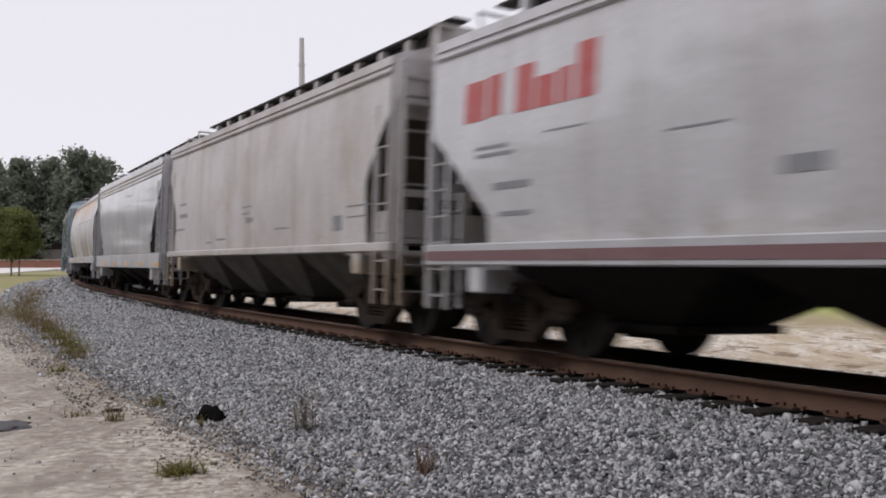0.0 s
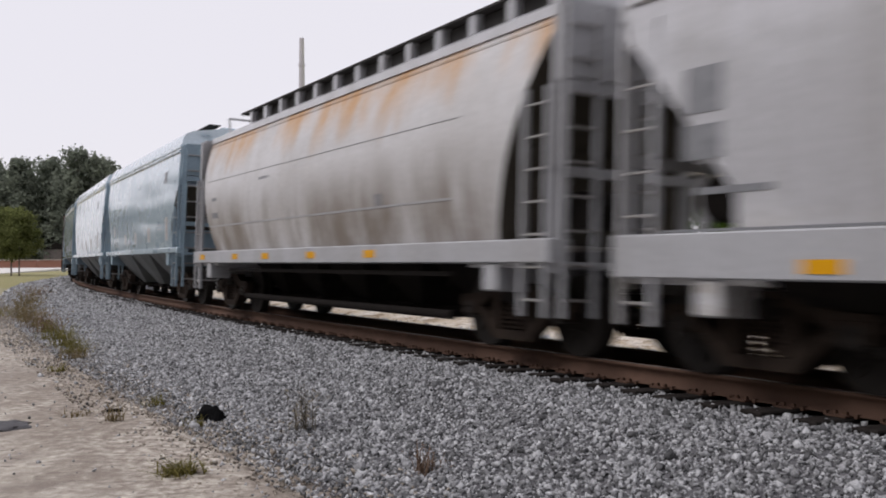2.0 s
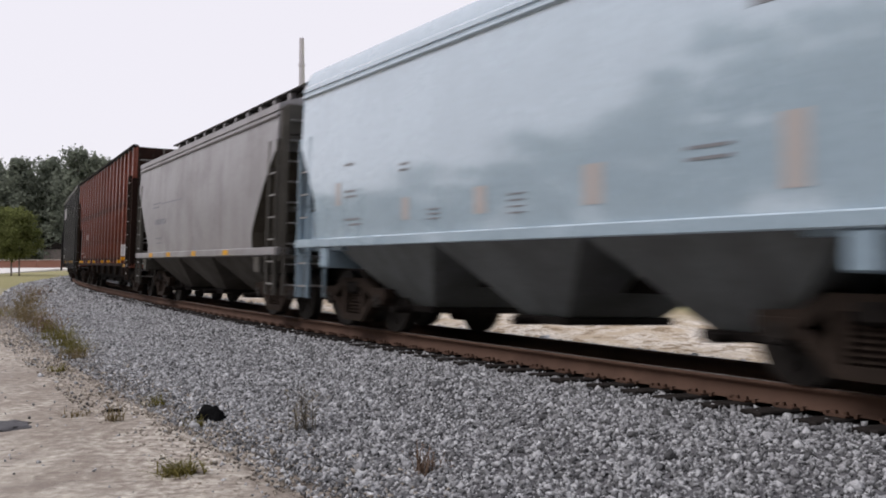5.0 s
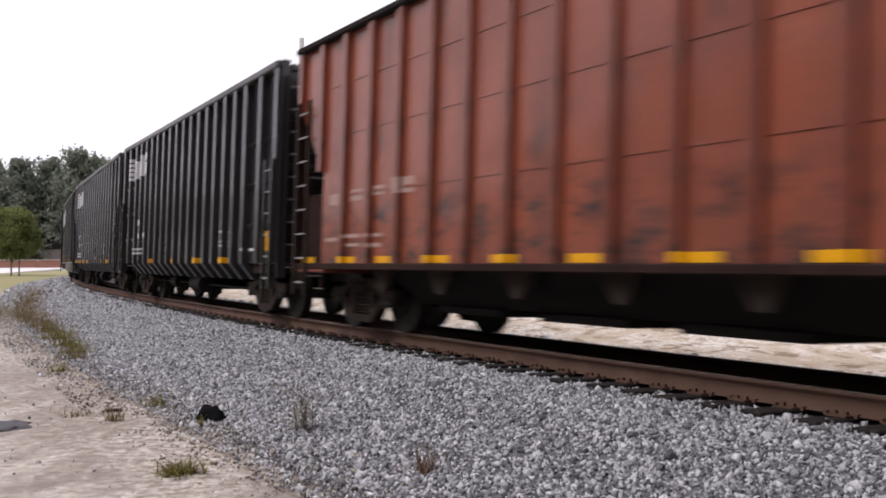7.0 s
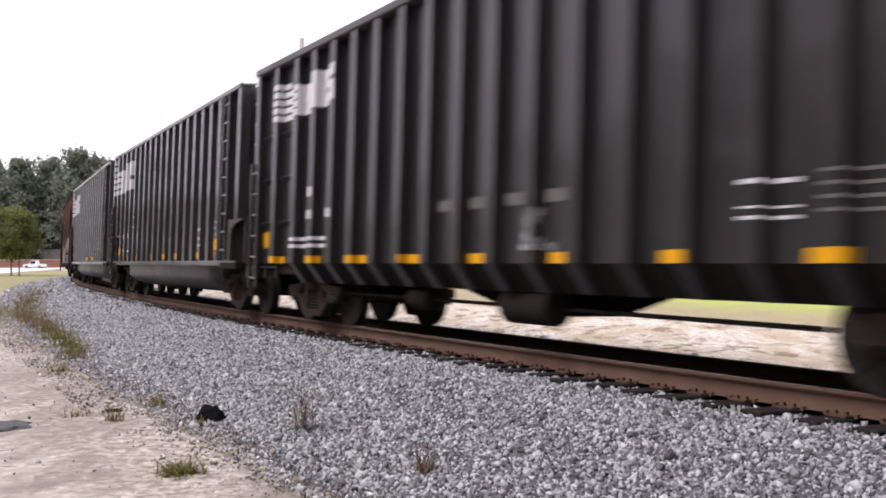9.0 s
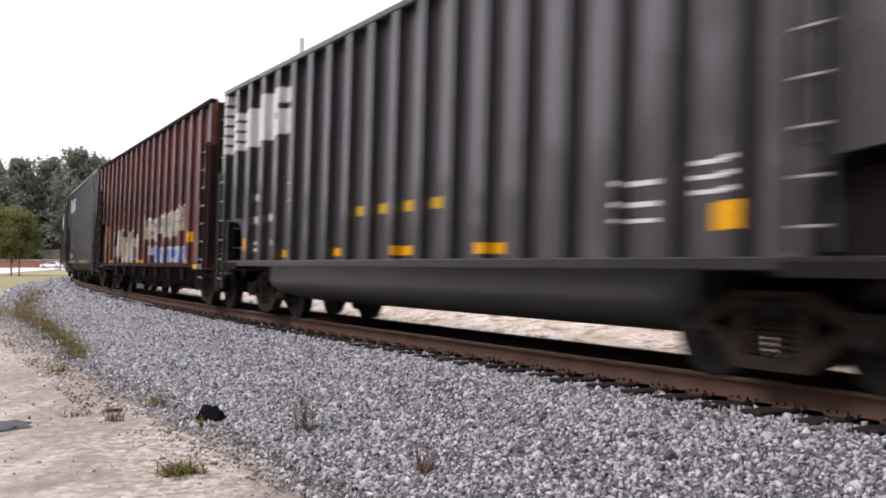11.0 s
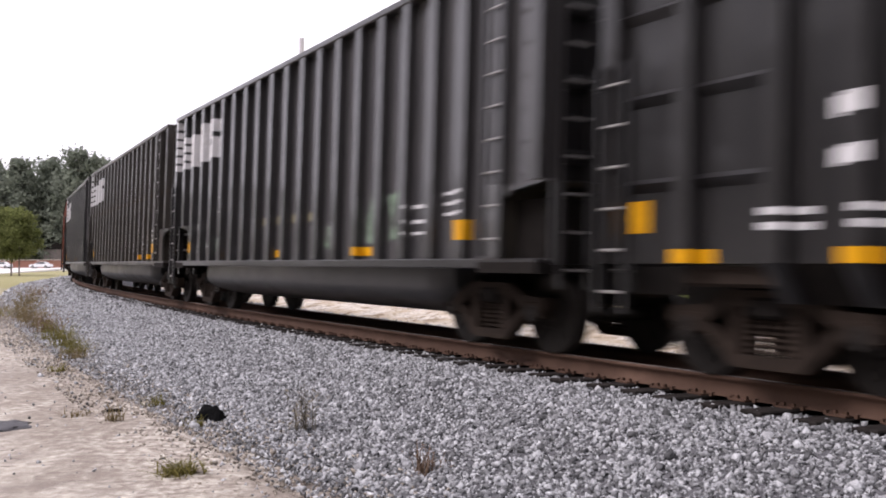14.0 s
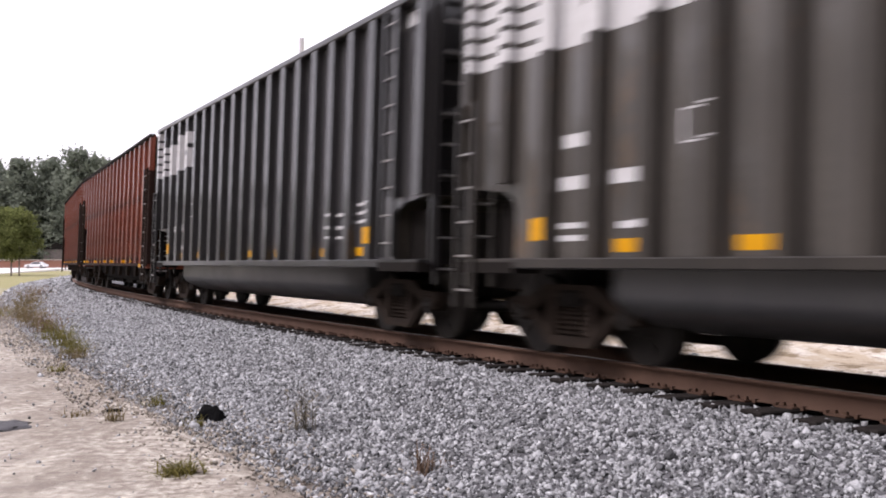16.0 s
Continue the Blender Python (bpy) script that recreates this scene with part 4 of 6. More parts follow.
    relief_mark(car, posts, "number_bar", M["mark"], [(-hl + 2.65, -hl + 3.0, 2.12, 2.28), (-hl + 2.65, -hl + 3.0, 1.75, 1.89), (-hl + 3.35, -hl + 3.75, 1.75, 1.89),
                (-hl + 2.1, -hl + 2.5, 1.40, 1.46), (-hl + 2.1, -hl + 2.5, 1.28, 1.34), (-hl + 2.9, -hl + 3.3, 1.40, 1.46), (-hl + 2.9, -hl + 3.3, 1.28, 1.34),
                (hl - 3.5, hl - 2.96, 1.37, 1.40), (hl - 3.5, hl - 2.96, 1.66, 1.70), (hl - 3.5, hl - 2.96, 1.46, 1.48), 
                (hl - 1.8, hl - 1.2, 1.26, 1.31)], "white stencilled line")
    relief_mark(car, posts, "stencil_line", M["markold"], [(hl - 2.75, hl - 2.1, z, z + 0.03) for z in (1.40, 1.50, 1.60, 1.70)], "faded stencilled line")
    relief_mark(car, posts, "reflector", M["orange"], [(hl - 0.75, hl - 0.45, 1.25, 1.62), (-hl + 0.5, -hl + 0.75, 1.3, 1.6)], "amber reflector square")
    if extra.get("dashes"):
        for i in range(4):
            m = panel_near(posts, -hl + 6.65 + 0.76 * i)
            relief_mark(car, posts, "dash", extra["dashes"], [(m - 0.02, m + 0.40, 1.68, 1.82)], "painted dash")
    if extra.get("chalk"):
        for i, (x, z0, z1, mk) in enumerate(((1.87, 1.05, 1.5, "chalkwhite"), (2.9, 1.2, 1.75, "chalkfaint"), (3.6, 1.15, 1.75, "chalkwhite"), (4.5, 1.25, 2.1, "chalkwhite"), (6.1, 1.25, 1.85, "chalkfaint"),
                                             (6.96, 1.3, 1.95, "chalkfaint"), (7.75, 1.7, 1.98, "chalkfaint"), (8.5, 1.65, 1.98, "chalkfaint"), (9.3, 1.75, 1.95, "chalkfaint"),
                                             (10.13, 1.25, 2.0, "chalkwhite"), (10.9, 1.2, 2.25, "chalkfaint"), (12.4, 1.2, 1.9, "chalkfaint"))):
            blob(car, "chalk_smudge", M[mk], panel_near(posts, -hl + x), 0.56, z0, z1, i, "worn pale smudge")
        relief_mark(car, posts, "number_bar", M["markold"], [(-hl + 7.6, -hl + 8.15, 1.2, 1.28), (-hl + 8.35, -hl + 8.95, 1.2, 1.25)], "faded stencilled line")
    if extra.get("arrow"):
        relief_mark(car, posts, "arrow_mark", M["chalkwhite"], [(-hl + 8.95, -hl + 9.15, 1.2, 1.62), (-hl + 8.5, -hl + 9.35, 1.16, 1.24)], "white spray mark")


def red_hopper(car, hl, mat, extra):
    zt, zs = 4.65, 1.01
    cut = 1.02
    z1, z2 = 3.62, 2.45
    bm = bmesh.new()
    pts = [(-hl + cut, zs), (hl - cut, zs), (hl - cut, z2), (hl, z1), (hl, zt - 0.04), (-hl, zt - 0.04), (-hl, z1), (-hl + cut, z2)]
    sheet_side(car, pts, mat)
    for s in (-1, 1):
        # sloping end sheet, corner posts and end sill
        bm = bmesh.new()
        prism(bm, [(s * (hl - 0.05), zt - 0.06), (s * (hl - 0.05), z1), (s * (hl - cut - 0.05), z2), (s * (hl - 3.3), zs), (s * (hl - 3.35), zs + 0.1),
                   (s * (hl - cut - 0.1), z2 + 0.08), (s * (hl - 0.1), z1 + 0.08), (s * (hl - 0.1), zt - 0.06)], -SHEET + 0.055, SHEET - 0.055)
        part("end_slope_sheet", bm, M["darkred"], car, "sooty sloping end sheet darkened for shade")
        bm = bmesh.new()
        for y in (-FACE, FACE - 0.14):
            box(bm, *sorted((s * hl, s * (hl - 0.14))), y, y + 0.14, zs, z1)
        for y in (-0.5, 0.4):
            box(bm, *sorted((s * hl, s * (hl - 0.1))), y, y + 0.1, zs, z1)
        box(bm, *sorted((s * hl, s * (hl - 0.08))), -1.4, 1.4, 2.3, 2.42)
        part("end_frame", bm, M["darkred"], car, "dark red end frame darkened for shade")
        bm = bmesh.new()
        box(bm, *sorted((s * hl, s * (hl - 1.3))), -FACE, FACE, zs - 0.14, zs + 0.0, 0.02)
        part("end_platform", bm, mat, car)
        bm = bmesh.new()
        box(bm, -hl, hl, *sorted((s * (SHEET - 0.06), s * (FACE + 0.04))), zt - 0.10, zt, 0.02)
        part("top_chord", bm, M["under"], car, "dark top chord")
        bm = bmesh.new()
        box(bm, -hl, hl, *sorted((s * (SHEET - 0.05), s * (FACE + 0.012))), zs - 0.09, zs + 0.004, 0.012)
        part("side_sill", bm, M["darkred"], car, "dark side sill")
        ladder(car, s * (hl - 0.62), s * (hl - 0.18), -FACE - 0.02, 0.5, 3.7, 8, M["truck"])
        end_ladder(car, s, hl, -1.4, -1.0, 0.6, 4.4, 9, M["truck"])
    n = 18
    inner = hl - 0.12
    posts = [-inner + 2 * inner * i / n for i in range(n + 1)]

    def low(x):
        d = hl - abs(x)
        return zs + 0.006 if d > cut else z2 + (cut - d) / cut * (z1 - z2)
    side_posts(car, posts, low, zt - 0.10, mat)
    # joint lines of the side sheets
    for z in (2.05, 3.0, 3.8):
        for a, b in zip(posts[1:-1], posts[2:]):
            if b < posts[-1]:
                if z > 3.0 or (abs(a) < hl - cut and abs(b) < hl - cut):
                    bm = bmesh.new()
                    box(bm, a + 0.11, b - 0.11, -SHEET - 0.012, -SHEET + 0.01, z, z + 0.035)
                    part("seam_strip", bm, mat, car)
    for x in (-5.0, -3.4, -1.7, 0.0, 1.7, 3.4, 5.0):
        bm = bmesh.new()
        prism(bm, [(x - 0.30, zs - 0.03), (x + 0.30, zs - 0.03), (x + 0.10, 0.62), (x - 0.06, 0.62)], -1.40, -1.30)
        part("gusset", bm, M["truck"], car)
        bm = bmesh.new()
        prism(bm, [(x - 0.30, zs - 0.03), (x + 0.30, zs - 0.03), (x + 0.10, 0.62), (x - 0.06, 0.62)], 1.30, 1.40)
        part("gusset", bm, M["truck"], car)
    bm = bmesh.new()
    loft(bm, [(0.46, hl - 3.15, 0.85), (zs, hl - 2.75, 1.26)])
    part("discharge_trough", bm, M["under"], car, "near-black discharge trough between the trucks")
    for x in (-3.4, -1.1, 1.1, 3.4):
        bm = bmesh.new()
        box(bm, x - 0.75, x + 0.75, -0.95, 0.95, 0.36, 0.458, 0.015)
        part("outlet_gate", bm, M["under"], car)
    for s in (-1, 1):
        bm = bmesh.new()
        prism(bm, [(s * (hl - 0.15), zs + 0.01), (s * (hl - cut - 0.03), zs + 0.01), (s * (hl - cut - 0.03), 2.15), (s * (hl - 0.15), 2.15)], -SHEET + 0.06, -SHEET + 0.09)
        part("end_gusset", bm, M["darkred"], car)
    plates(car, "reflector", M["orange"], [(hl - 1.2, hl - 0.85, zs - 0.11, zs - 0.02)], -1.592, "amber reflector strip")
    plates(car, "white_strip", M["mark"], [(hl - 0.84, hl - 0.5, zs - 0.11, zs - 0.02)], -1.592, "white reflector strip")
    gear(car, hl + 0.45, hl - 1.75, zs)
    for k in extra.get("reflect", (0.68, 2.16, 3.37, 4.84, 6.29, 7.71, 9.22, 10.62, 12.1, 13.5)):
        relief_mark(car, posts, "reflector", M["orange"], [(-hl + k - 0.24, -hl + k + 0.28, zs + 0.015, zs + 0.11)], "amber reflector strip")
    if extra.get("text"):
        relief_mark(car, posts, "number_bar", M["markfaint"], [(-hl + 1.5, -hl + 1.85, 1.93, 2.1), (-hl + 2.25, -hl + 2.65, 1.96, 2.13), (-hl + 3.0, -hl + 3.35, 2.0, 2.14), (-hl + 3.7, -hl + 4.2, 1.98, 2.2),
                    (-hl + 1.4, -hl + 1.9, 1.36, 1.42), (-hl + 2.1, -hl + 2.6, 1.40, 1.46), (-hl + 2.1, -hl + 2.6, 1.27, 1.32), (-hl + 2.9, -hl + 3.3, 1.40, 1.45), (-hl + 2.9, -hl + 3.3, 1.25, 1.31)],
                    "faded white lettering bar")
        relief_mark(car, posts, "placard", M["mark"], [(hl - 1.72, hl - 1.26, 1.25, 1.62)], "white placard")
        relief_mark(car, posts, "reflector", M["orange"], [(hl - 1.72, hl - 1.26, 1.11, 1.22)], "amber reflector strip")
    if extra.get("graffiti"):
        rr = random.Random(11)
        relief_mark(car, posts, "reflector", M["orange"], [(hl - 1.98, hl - 1.50, 1.52, 1.76), (-hl + 1.7, -hl + 2.15, 1.48, 1.72)], "amber reflector square")
        relief_mark(car, posts, "rust_patch", M["rustpatch"], [(-hl + 1.66, -hl + 2.3, 1.73, 2.3)], "orange-brown rusted patch")

        def tag_letters(x0, x1, z0, z1, mat, edge, w):
            """A band of spray-painted lettering shapes with an uneven top, edged with a pale outline."""
            x, top = x0, z1 - 0.2 * (z1 - z0)
            while x < x1:
                ww = w * rr.uniform(0.7, 1.4)
                top = min(z1, max(z1 - 0.4 * (z1 - z0), top + rr.uniform(-0.13, 0.13) * (z1 - z0)))
                low = z0 + rr.choice((0, 0, 0, 0.08, 0.2))
                e = min(x + ww, x1)
                relief_mark(car, posts, "spray_stroke", mat, [(x, e, low, top)], "spray-painted lettering shape")
                relief_mark(car, posts, "spray_outline", edge, [(x, e, top, top + 0.05)], "pale spray outline")
                x = e + (0.05 if rr.random() < 0.25 else 0.0)
        tag_letters(-hl + 3.4, -hl + 7.95, 1.04, 2.35, GRAFFITI[0], M["spraycream"], 0.28)
        tag_letters(-hl + 9.0, -hl + 13.95, 1.62, 2.42, GRAFFITI[1], M["mark"], 0.30)
        tag_letters(-hl + 9.5, -hl + 14.1, 1.04, 1.615, GRAFFITI[2], M["spraycream"], 0.32)


def covered_hopper(car, hl, mat, extra):
    ze = extra.get("eave", 3.88)
    sill0, sill1 = extra["sill"]
    zc = extra.get("cut_z", 2.75)
    cut = extra.get("cut", 1.15)
    rnd = extra.get("round", False)
    # sides: a gently curved section, ends cut away below
    levels = []
    for i in range(25):
        k = i / 24
        z = sill1 + (ze - sill1) * k
        if rnd:
            w = 1.24 + 0.34 * math.sin(math.pi * min(1.0, 0.12 + 0.86 * k)) ** 0.8
            hx = hl - 0.22 - 1.0 * (1 - k)
        else:
            w = 1.50 + 0.08 * math.sin(math.pi * (0.15 + 0.75 * k))
            zl = extra.get("cut_low", sill1 + 0.32)
            if z >= zc:
                hx = hl - 0.14
            elif z > zl:
                hx = hl - 0.14 - cut * ((zc - z) / (zc - zl)) ** 0.9
            else:
                hx = hl - 0.14 - cut
        levels.append((z, hx, w))
    top_w = levels[-1][2]
    hx = levels[-1][1]
    bm = bmesh.new()
    loft(bm, levels)
    bm.normal_update()
    # end faces below the cut get the dark colour as painted shade
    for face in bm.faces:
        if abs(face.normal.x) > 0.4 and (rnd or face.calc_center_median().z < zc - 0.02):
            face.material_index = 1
    part("body", bm, mat, car, "", 30).data.materials.append(M["endshade"])
    bm = bmesh.new()
    high = extra.get("roof_rise", 0.0)
    rl = [(ze + 0.002, hx + 0.02, top_w + 0.03), (ze + 0.12, hx + 0.02, top_w + 0.03), (ze + 0.2, hx, top_w - 0.16), (ze + 0.32, hx, 0.95), (ze + 0.38, hx, 0.5)]
    if high:
        rl = [(ze + 0.002, hx + 0.02, top_w + 0.03), (ze + 0.06, hx + 0.02, top_w + 0.03), (ze + 0.11, hx + 0.01, top_w - 0.02), (ze + 0.24, hx, top_w - 0.04),
              (ze + 0.36, hx, top_w - 0.11), (ze + 0.44, hx, top_w - 0.28), (ze + 0.50, hx, 0.9), (ze + 0.38 + high, hx, 0.5)]
    loft(bm, rl)
    part("roof", bm, M["white"] if rnd else mat, car, "", 30)
    for s in (-1, 1):
        for z in extra.get("eave_lines", (ze - 0.12,)):
            bm = bmesh.new()
            box(bm, -hx, hx, *sorted((s * (top_w - 0.02), s * (top_w + 0.055))), z, z + 0.07, 0.02)
            part("eave_rail", bm, mat, car)
        bm = bmesh.new()
        box(bm, -hl, hl, *sorted((s * 1.30, s * 1.585)), sill0, sill1 + 0.01, 0.015)
        part("side_sill", bm, extra.get("sill_mat", mat), car)
    # roof walk and hatch trough
    zr = ze + 0.38 + high
    if extra.get("walkway"):
        bm = bmesh.new()
        box(bm, -hx + 0.5, hx - 0.5, -0.48, 0.48, zr - 0.06, zr + 0.38, 0.02)
        part("hatch_trough", bm, M["walk"], car, "dark hatch coaming")
        for x in np.arange(-hx + 0.55, hx - 0.3, 0.95):
            bm = bmesh.new()
            box(bm, x - 0.07, x + 0.07, -0.60, 0.60, zr - 0.1, zr + 0.39)
            part("walk_bracket", bm, M["white"] if rnd else mat, car)
        bm = bmesh.new()
        for y in (-0.62, 0.34):
            box(bm, -hl + 0.1, hl - 0.1, y, y + 0.28, zr + 0.395, zr + 0.43)
        part("running_board", bm, M["walk"], car, "dark steel running board")
    else:
        bm = bmesh.new()
        box(bm, -hx + 0.5, hx - 0.5, -0.42, 0.42, zr - 0.05, zr + 0.12, 0.02)
        part("hatch_trough", bm, mat, car)
        bm = bmesh.new()
        for y in (-0.80, 0.50):
            box(bm, -hl + 0.4, hl - 0.4, y, y + 0.30, zr + 0.10, zr + 0.13)
        part("running_board", bm, M["walk"], car, "dark steel running board")
    fm = extra.get("frame_mat", mat)
    for s in (-1, 1):
        # end sheet at the top, posts, platform, ladders
        bm = bmesh.new()
        for y in (-1.50, -0.42, 0.32, 1.40):
            box(bm, *sorted((s * hl, s * (hl - 0.12))), y, y + 0.10, sill0 - 0.1, ze + 0.05)
        box(bm, *sorted((s * hl, s * (hl - 0.10))), -1.5, 1.5, zc + 0.1, zc + 0.22)
        box(bm, *sorted((s * hl, s * (hl - 0.10))), -1.5, 1.5, 1.95, 2.05)
        part("end_frame", bm, fm, car)
        bm = bmesh.new()
        box(bm, *sorted((s * hl, s * (hl - 0.09))), -1.42, 1.42, zc + 0.25, ze + 0.1)
        part("end_panel", bm, fm, car)
        bm = bmesh.new()
        box(bm, *sorted((s * (hl + 0.02), s * (hl - 1.7))), -1.5, 1.5, sill0 - 0.05, sill0 + 0.02, 0.01)
        box(bm, *sorted((s * (hl - 1.0), s * (hl - 1.3))), -1.56, 1.56, sill0 - 0.32, sill0, 0.02)
        part("end_platform", bm, fm, car)
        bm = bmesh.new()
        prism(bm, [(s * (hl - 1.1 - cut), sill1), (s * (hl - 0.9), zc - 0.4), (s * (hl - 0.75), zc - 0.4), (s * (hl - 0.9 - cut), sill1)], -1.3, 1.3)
        part("end_slope_sheet", bm, M["endshade"], car, "grimy end slope sheet darkened for shade")
        bm = bmesh.new()
        cyl(bm, (s * (hl - 0.55), -0.75, sill1 + 0.38), (s * (hl - 0.55), 0.35, sill1 + 0.38), 0.22, n=14)
        part("brake_cylinder", bm, M["under"], car)
        if extra.get("cut_low"):
            bm = bmesh.new()
            prism(bm, [(s * (hl - 0.13), sill1 + 0.012), (s * (hl - cut - 0.1), sill1 + 0.012), (s * (hl - cut - 0.1), sill1 + 0.46), (s * (hl - 0.13), sill1 + 0.46)], -1.46, -1.42)
            part("end_gusset", bm, fm, car)
            box_part(car, "end_bulkhead", fm, *sorted((s * (hl - 0.27), s * (hl - 0.22))), -1.40, 1.40, sill1 + 0.012, sill1 + 0.46)
        ladder(car, s * (hl - 0.52), s * (hl - 0.10), -1.55, 0.45, zc + 0.15, 7, fm)
        end_ladder(car, s, hl, -1.42, -1.0, 0.45, ze, 9, fm)
        if not extra.get("walkway"):
            continue
        bm = bmesh.new()
        for y in (-0.9, 0.9):
            cyl(bm, (s * (hl - 0.35), y, ze + 0.1), (s * (hl - 0.1), y, zr + 0.28), 0.025, n=6)
        cyl(bm, (s * (hl - 0.1), -0.9, zr + 0.28), (s * (hl - 0.1), 0.9, zr + 0.28), 0.025, n=6)
        part("roof_handrail", bm, fm, car)
    # discharge bays
    bays = extra.get("bays", 3)
    span = 2 * (hl - 0.2 - max(cut, 1.15) - (0.55 if rnd else 0.0))
    for i in range(bays):
        a = -span / 2 + span * i / bays
        b = a + span / bays
        mid = 0.5 * (a + b)
        bm = bmesh.new()
        lo = [bm.verts.new((mid + sx * (0.14 if rnd else 0.42), sy * (0.42 if rnd else 0.75), 0.42)) for sx, sy in ((-1, -1), (1, -1), (1, 1), (-1, 1))]
        hi = [bm.verts.new((a + (0.22 if rnd else 0.03) if sx < 0 else b - (0.22 if rnd else 0.03), sy * (0.85 if rnd else 1.44), sill0 + 0.02)) for sx, sy in ((-1, -1), (1, -1), (1, 1), (-1, 1))]
        for k in range(4):
            bm.faces.new((lo[k], lo[(k + 1) % 4], hi[(k + 1) % 4], hi[k]))
        bm.faces.new(lo[::-1]); bm.faces.new(hi)
        # some pale cars pass a near-black bay colour that stands for underside shade
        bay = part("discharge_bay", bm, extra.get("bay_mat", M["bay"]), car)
        bm = bmesh.new()
        box(bm, mid - (0.2 if rnd else 0.5), mid + (0.2 if rnd else 0.5), *((-0.5, 0.5) if rnd else (-0.85, 0.85)), 0.33, 0.42, 0.015)
        cyl(bm, (mid - 0.1, -1.15, 0.36), (mid - 0.1, 1.15, 0.36), 0.05, n=8)
        part("outlet_gate", bm, M["under"], bay)
    if extra.get("pipe"):
        bm = bmesh.new()
        cyl(bm, (-hl + 2.6, -1.15, 0.36), (hl - 2.6, -1.15, 0.36), 0.06, n=10)
        box(bm, -hl + 2.2, hl - 2.2, -1.45, -1.38, sill0 - 0.16, sill0 - 0.10)
        part("vacuum_pipe", bm, M["under"], car)
    gear(car, hl + 0.45, hl - 1.35, sill0)
    f = -1.592
    if extra.get("reflect"):
        zmid = extra.get("reflect_z", 0.5 * (sill0 + sill1))
        plates(car, "reflector", M["orange"], [(-hl + k, -hl + k + 0.36, zmid - 0.05, zmid + 0.06) for k in extra["reflect"]], -1.588, "amber reflector strip")
    if extra.get("band"):
        plates(car, "stripe", M["stripe"], [(-hl + 0.05, hl - 0.05, *extra["band"])], -1.588, "maroon stripe")
    side_y = lambda z: -(1.50 + 0.08 * math.sin(math.pi * (0.15 + 0.75 * (z - sill1) / (ze - sill1)))) - 0.006
    for mt, lab, rects in extra.get("marks", ()):
        for x0, x1, z0, z1 in rects:
            at = side_y if not rnd else extra["mark_y"]
            bm = bmesh.new()
            rows = [(at(z0 + (z1 - z0) * q / 3), z0 + (z1 - z0) * q / 3) for q in range(4)]
            ring = [[bm.verts.new((x, y + d, z)) for x, d in ((-hl + x0, 0.0), (-hl + x1, 0.0), (-hl + x1, 0.012), (-hl + x0, 0.012))] for y, z in rows]
            for a, b in zip(ring, ring[1:]):
                for q in range(4):
                    bm.faces.new((a[q], a[(q + 1) % 4], b[(q + 1) % 4], b[q]))
            bm.faces.new(ring[0][::-1]); bm.faces.new(ring[-1])
            part("marking", bm, M[mt], car, lab)


# ---- the train, front to back ----
JOINTS = [229.2, 215.4, 201.8, 188.9, 173.75, 161.45, 148.5, 135.85, 122.45, 105.7, 89.75, 73.5, 57.65, 41.35, 24.05, 8.4, -7.95, -24.2, -40.2, -57.4, -74.5]
blue_marks = [("markdark", "grey stencilled line", [(1.9, 2.2, 2.48, 2.52), (1.9, 2.3, 2.08, 2.11), (1.9, 2.3, 2.0, 2.03), (1.9, 2.4, 1.66, 1.69), (2.05, 2.45, 1.58, 1.61), (3.65, 3.9, 2.26, 2.29), (3.65, 3.9, 2.34, 2.37),
               (4.4, 4.7, 1.58, 1.6), (4.4, 4.7, 1.64, 1.66), (4.4, 4.7, 1.7, 1.72), (6.2, 6.5, 1.78, 1.8), (6.2, 6.5, 1.71, 1.73), (6.2, 6.5, 1.64, 1.66), (6.2, 6.5, 1.57, 1.59), (8.9, 9.4, 2.0, 2.03), (8.9, 9.4, 1.9, 1.93), (9.6, 9.9, 3.1, 3.4)]),
              ("peach", "peach paint patch", [(1.6, 1.75, 1.9, 2.25), (3.72, 3.9, 1.6, 1.9), (5.5, 5.75, 1.6, 1.92), (7.5, 7.8, 1.6, 2.0), (9.9, 10.15, 1.6, 2.2)])]
grey_marks = [("markdark", "dark stencilled line", [(2.2, 3.1, 2.60, 2.64), (2.2, 2.9, 2.5, 2.54), (3.2, 5.4, 2.58, 2.61), (2.5, 3.0, 2.05, 2.19), (3.05, 3.7, 2.05, 2.19), (2.6, 3.2, 1.66, 1.70), (2.6, 3.2, 1.54, 1.57)])]
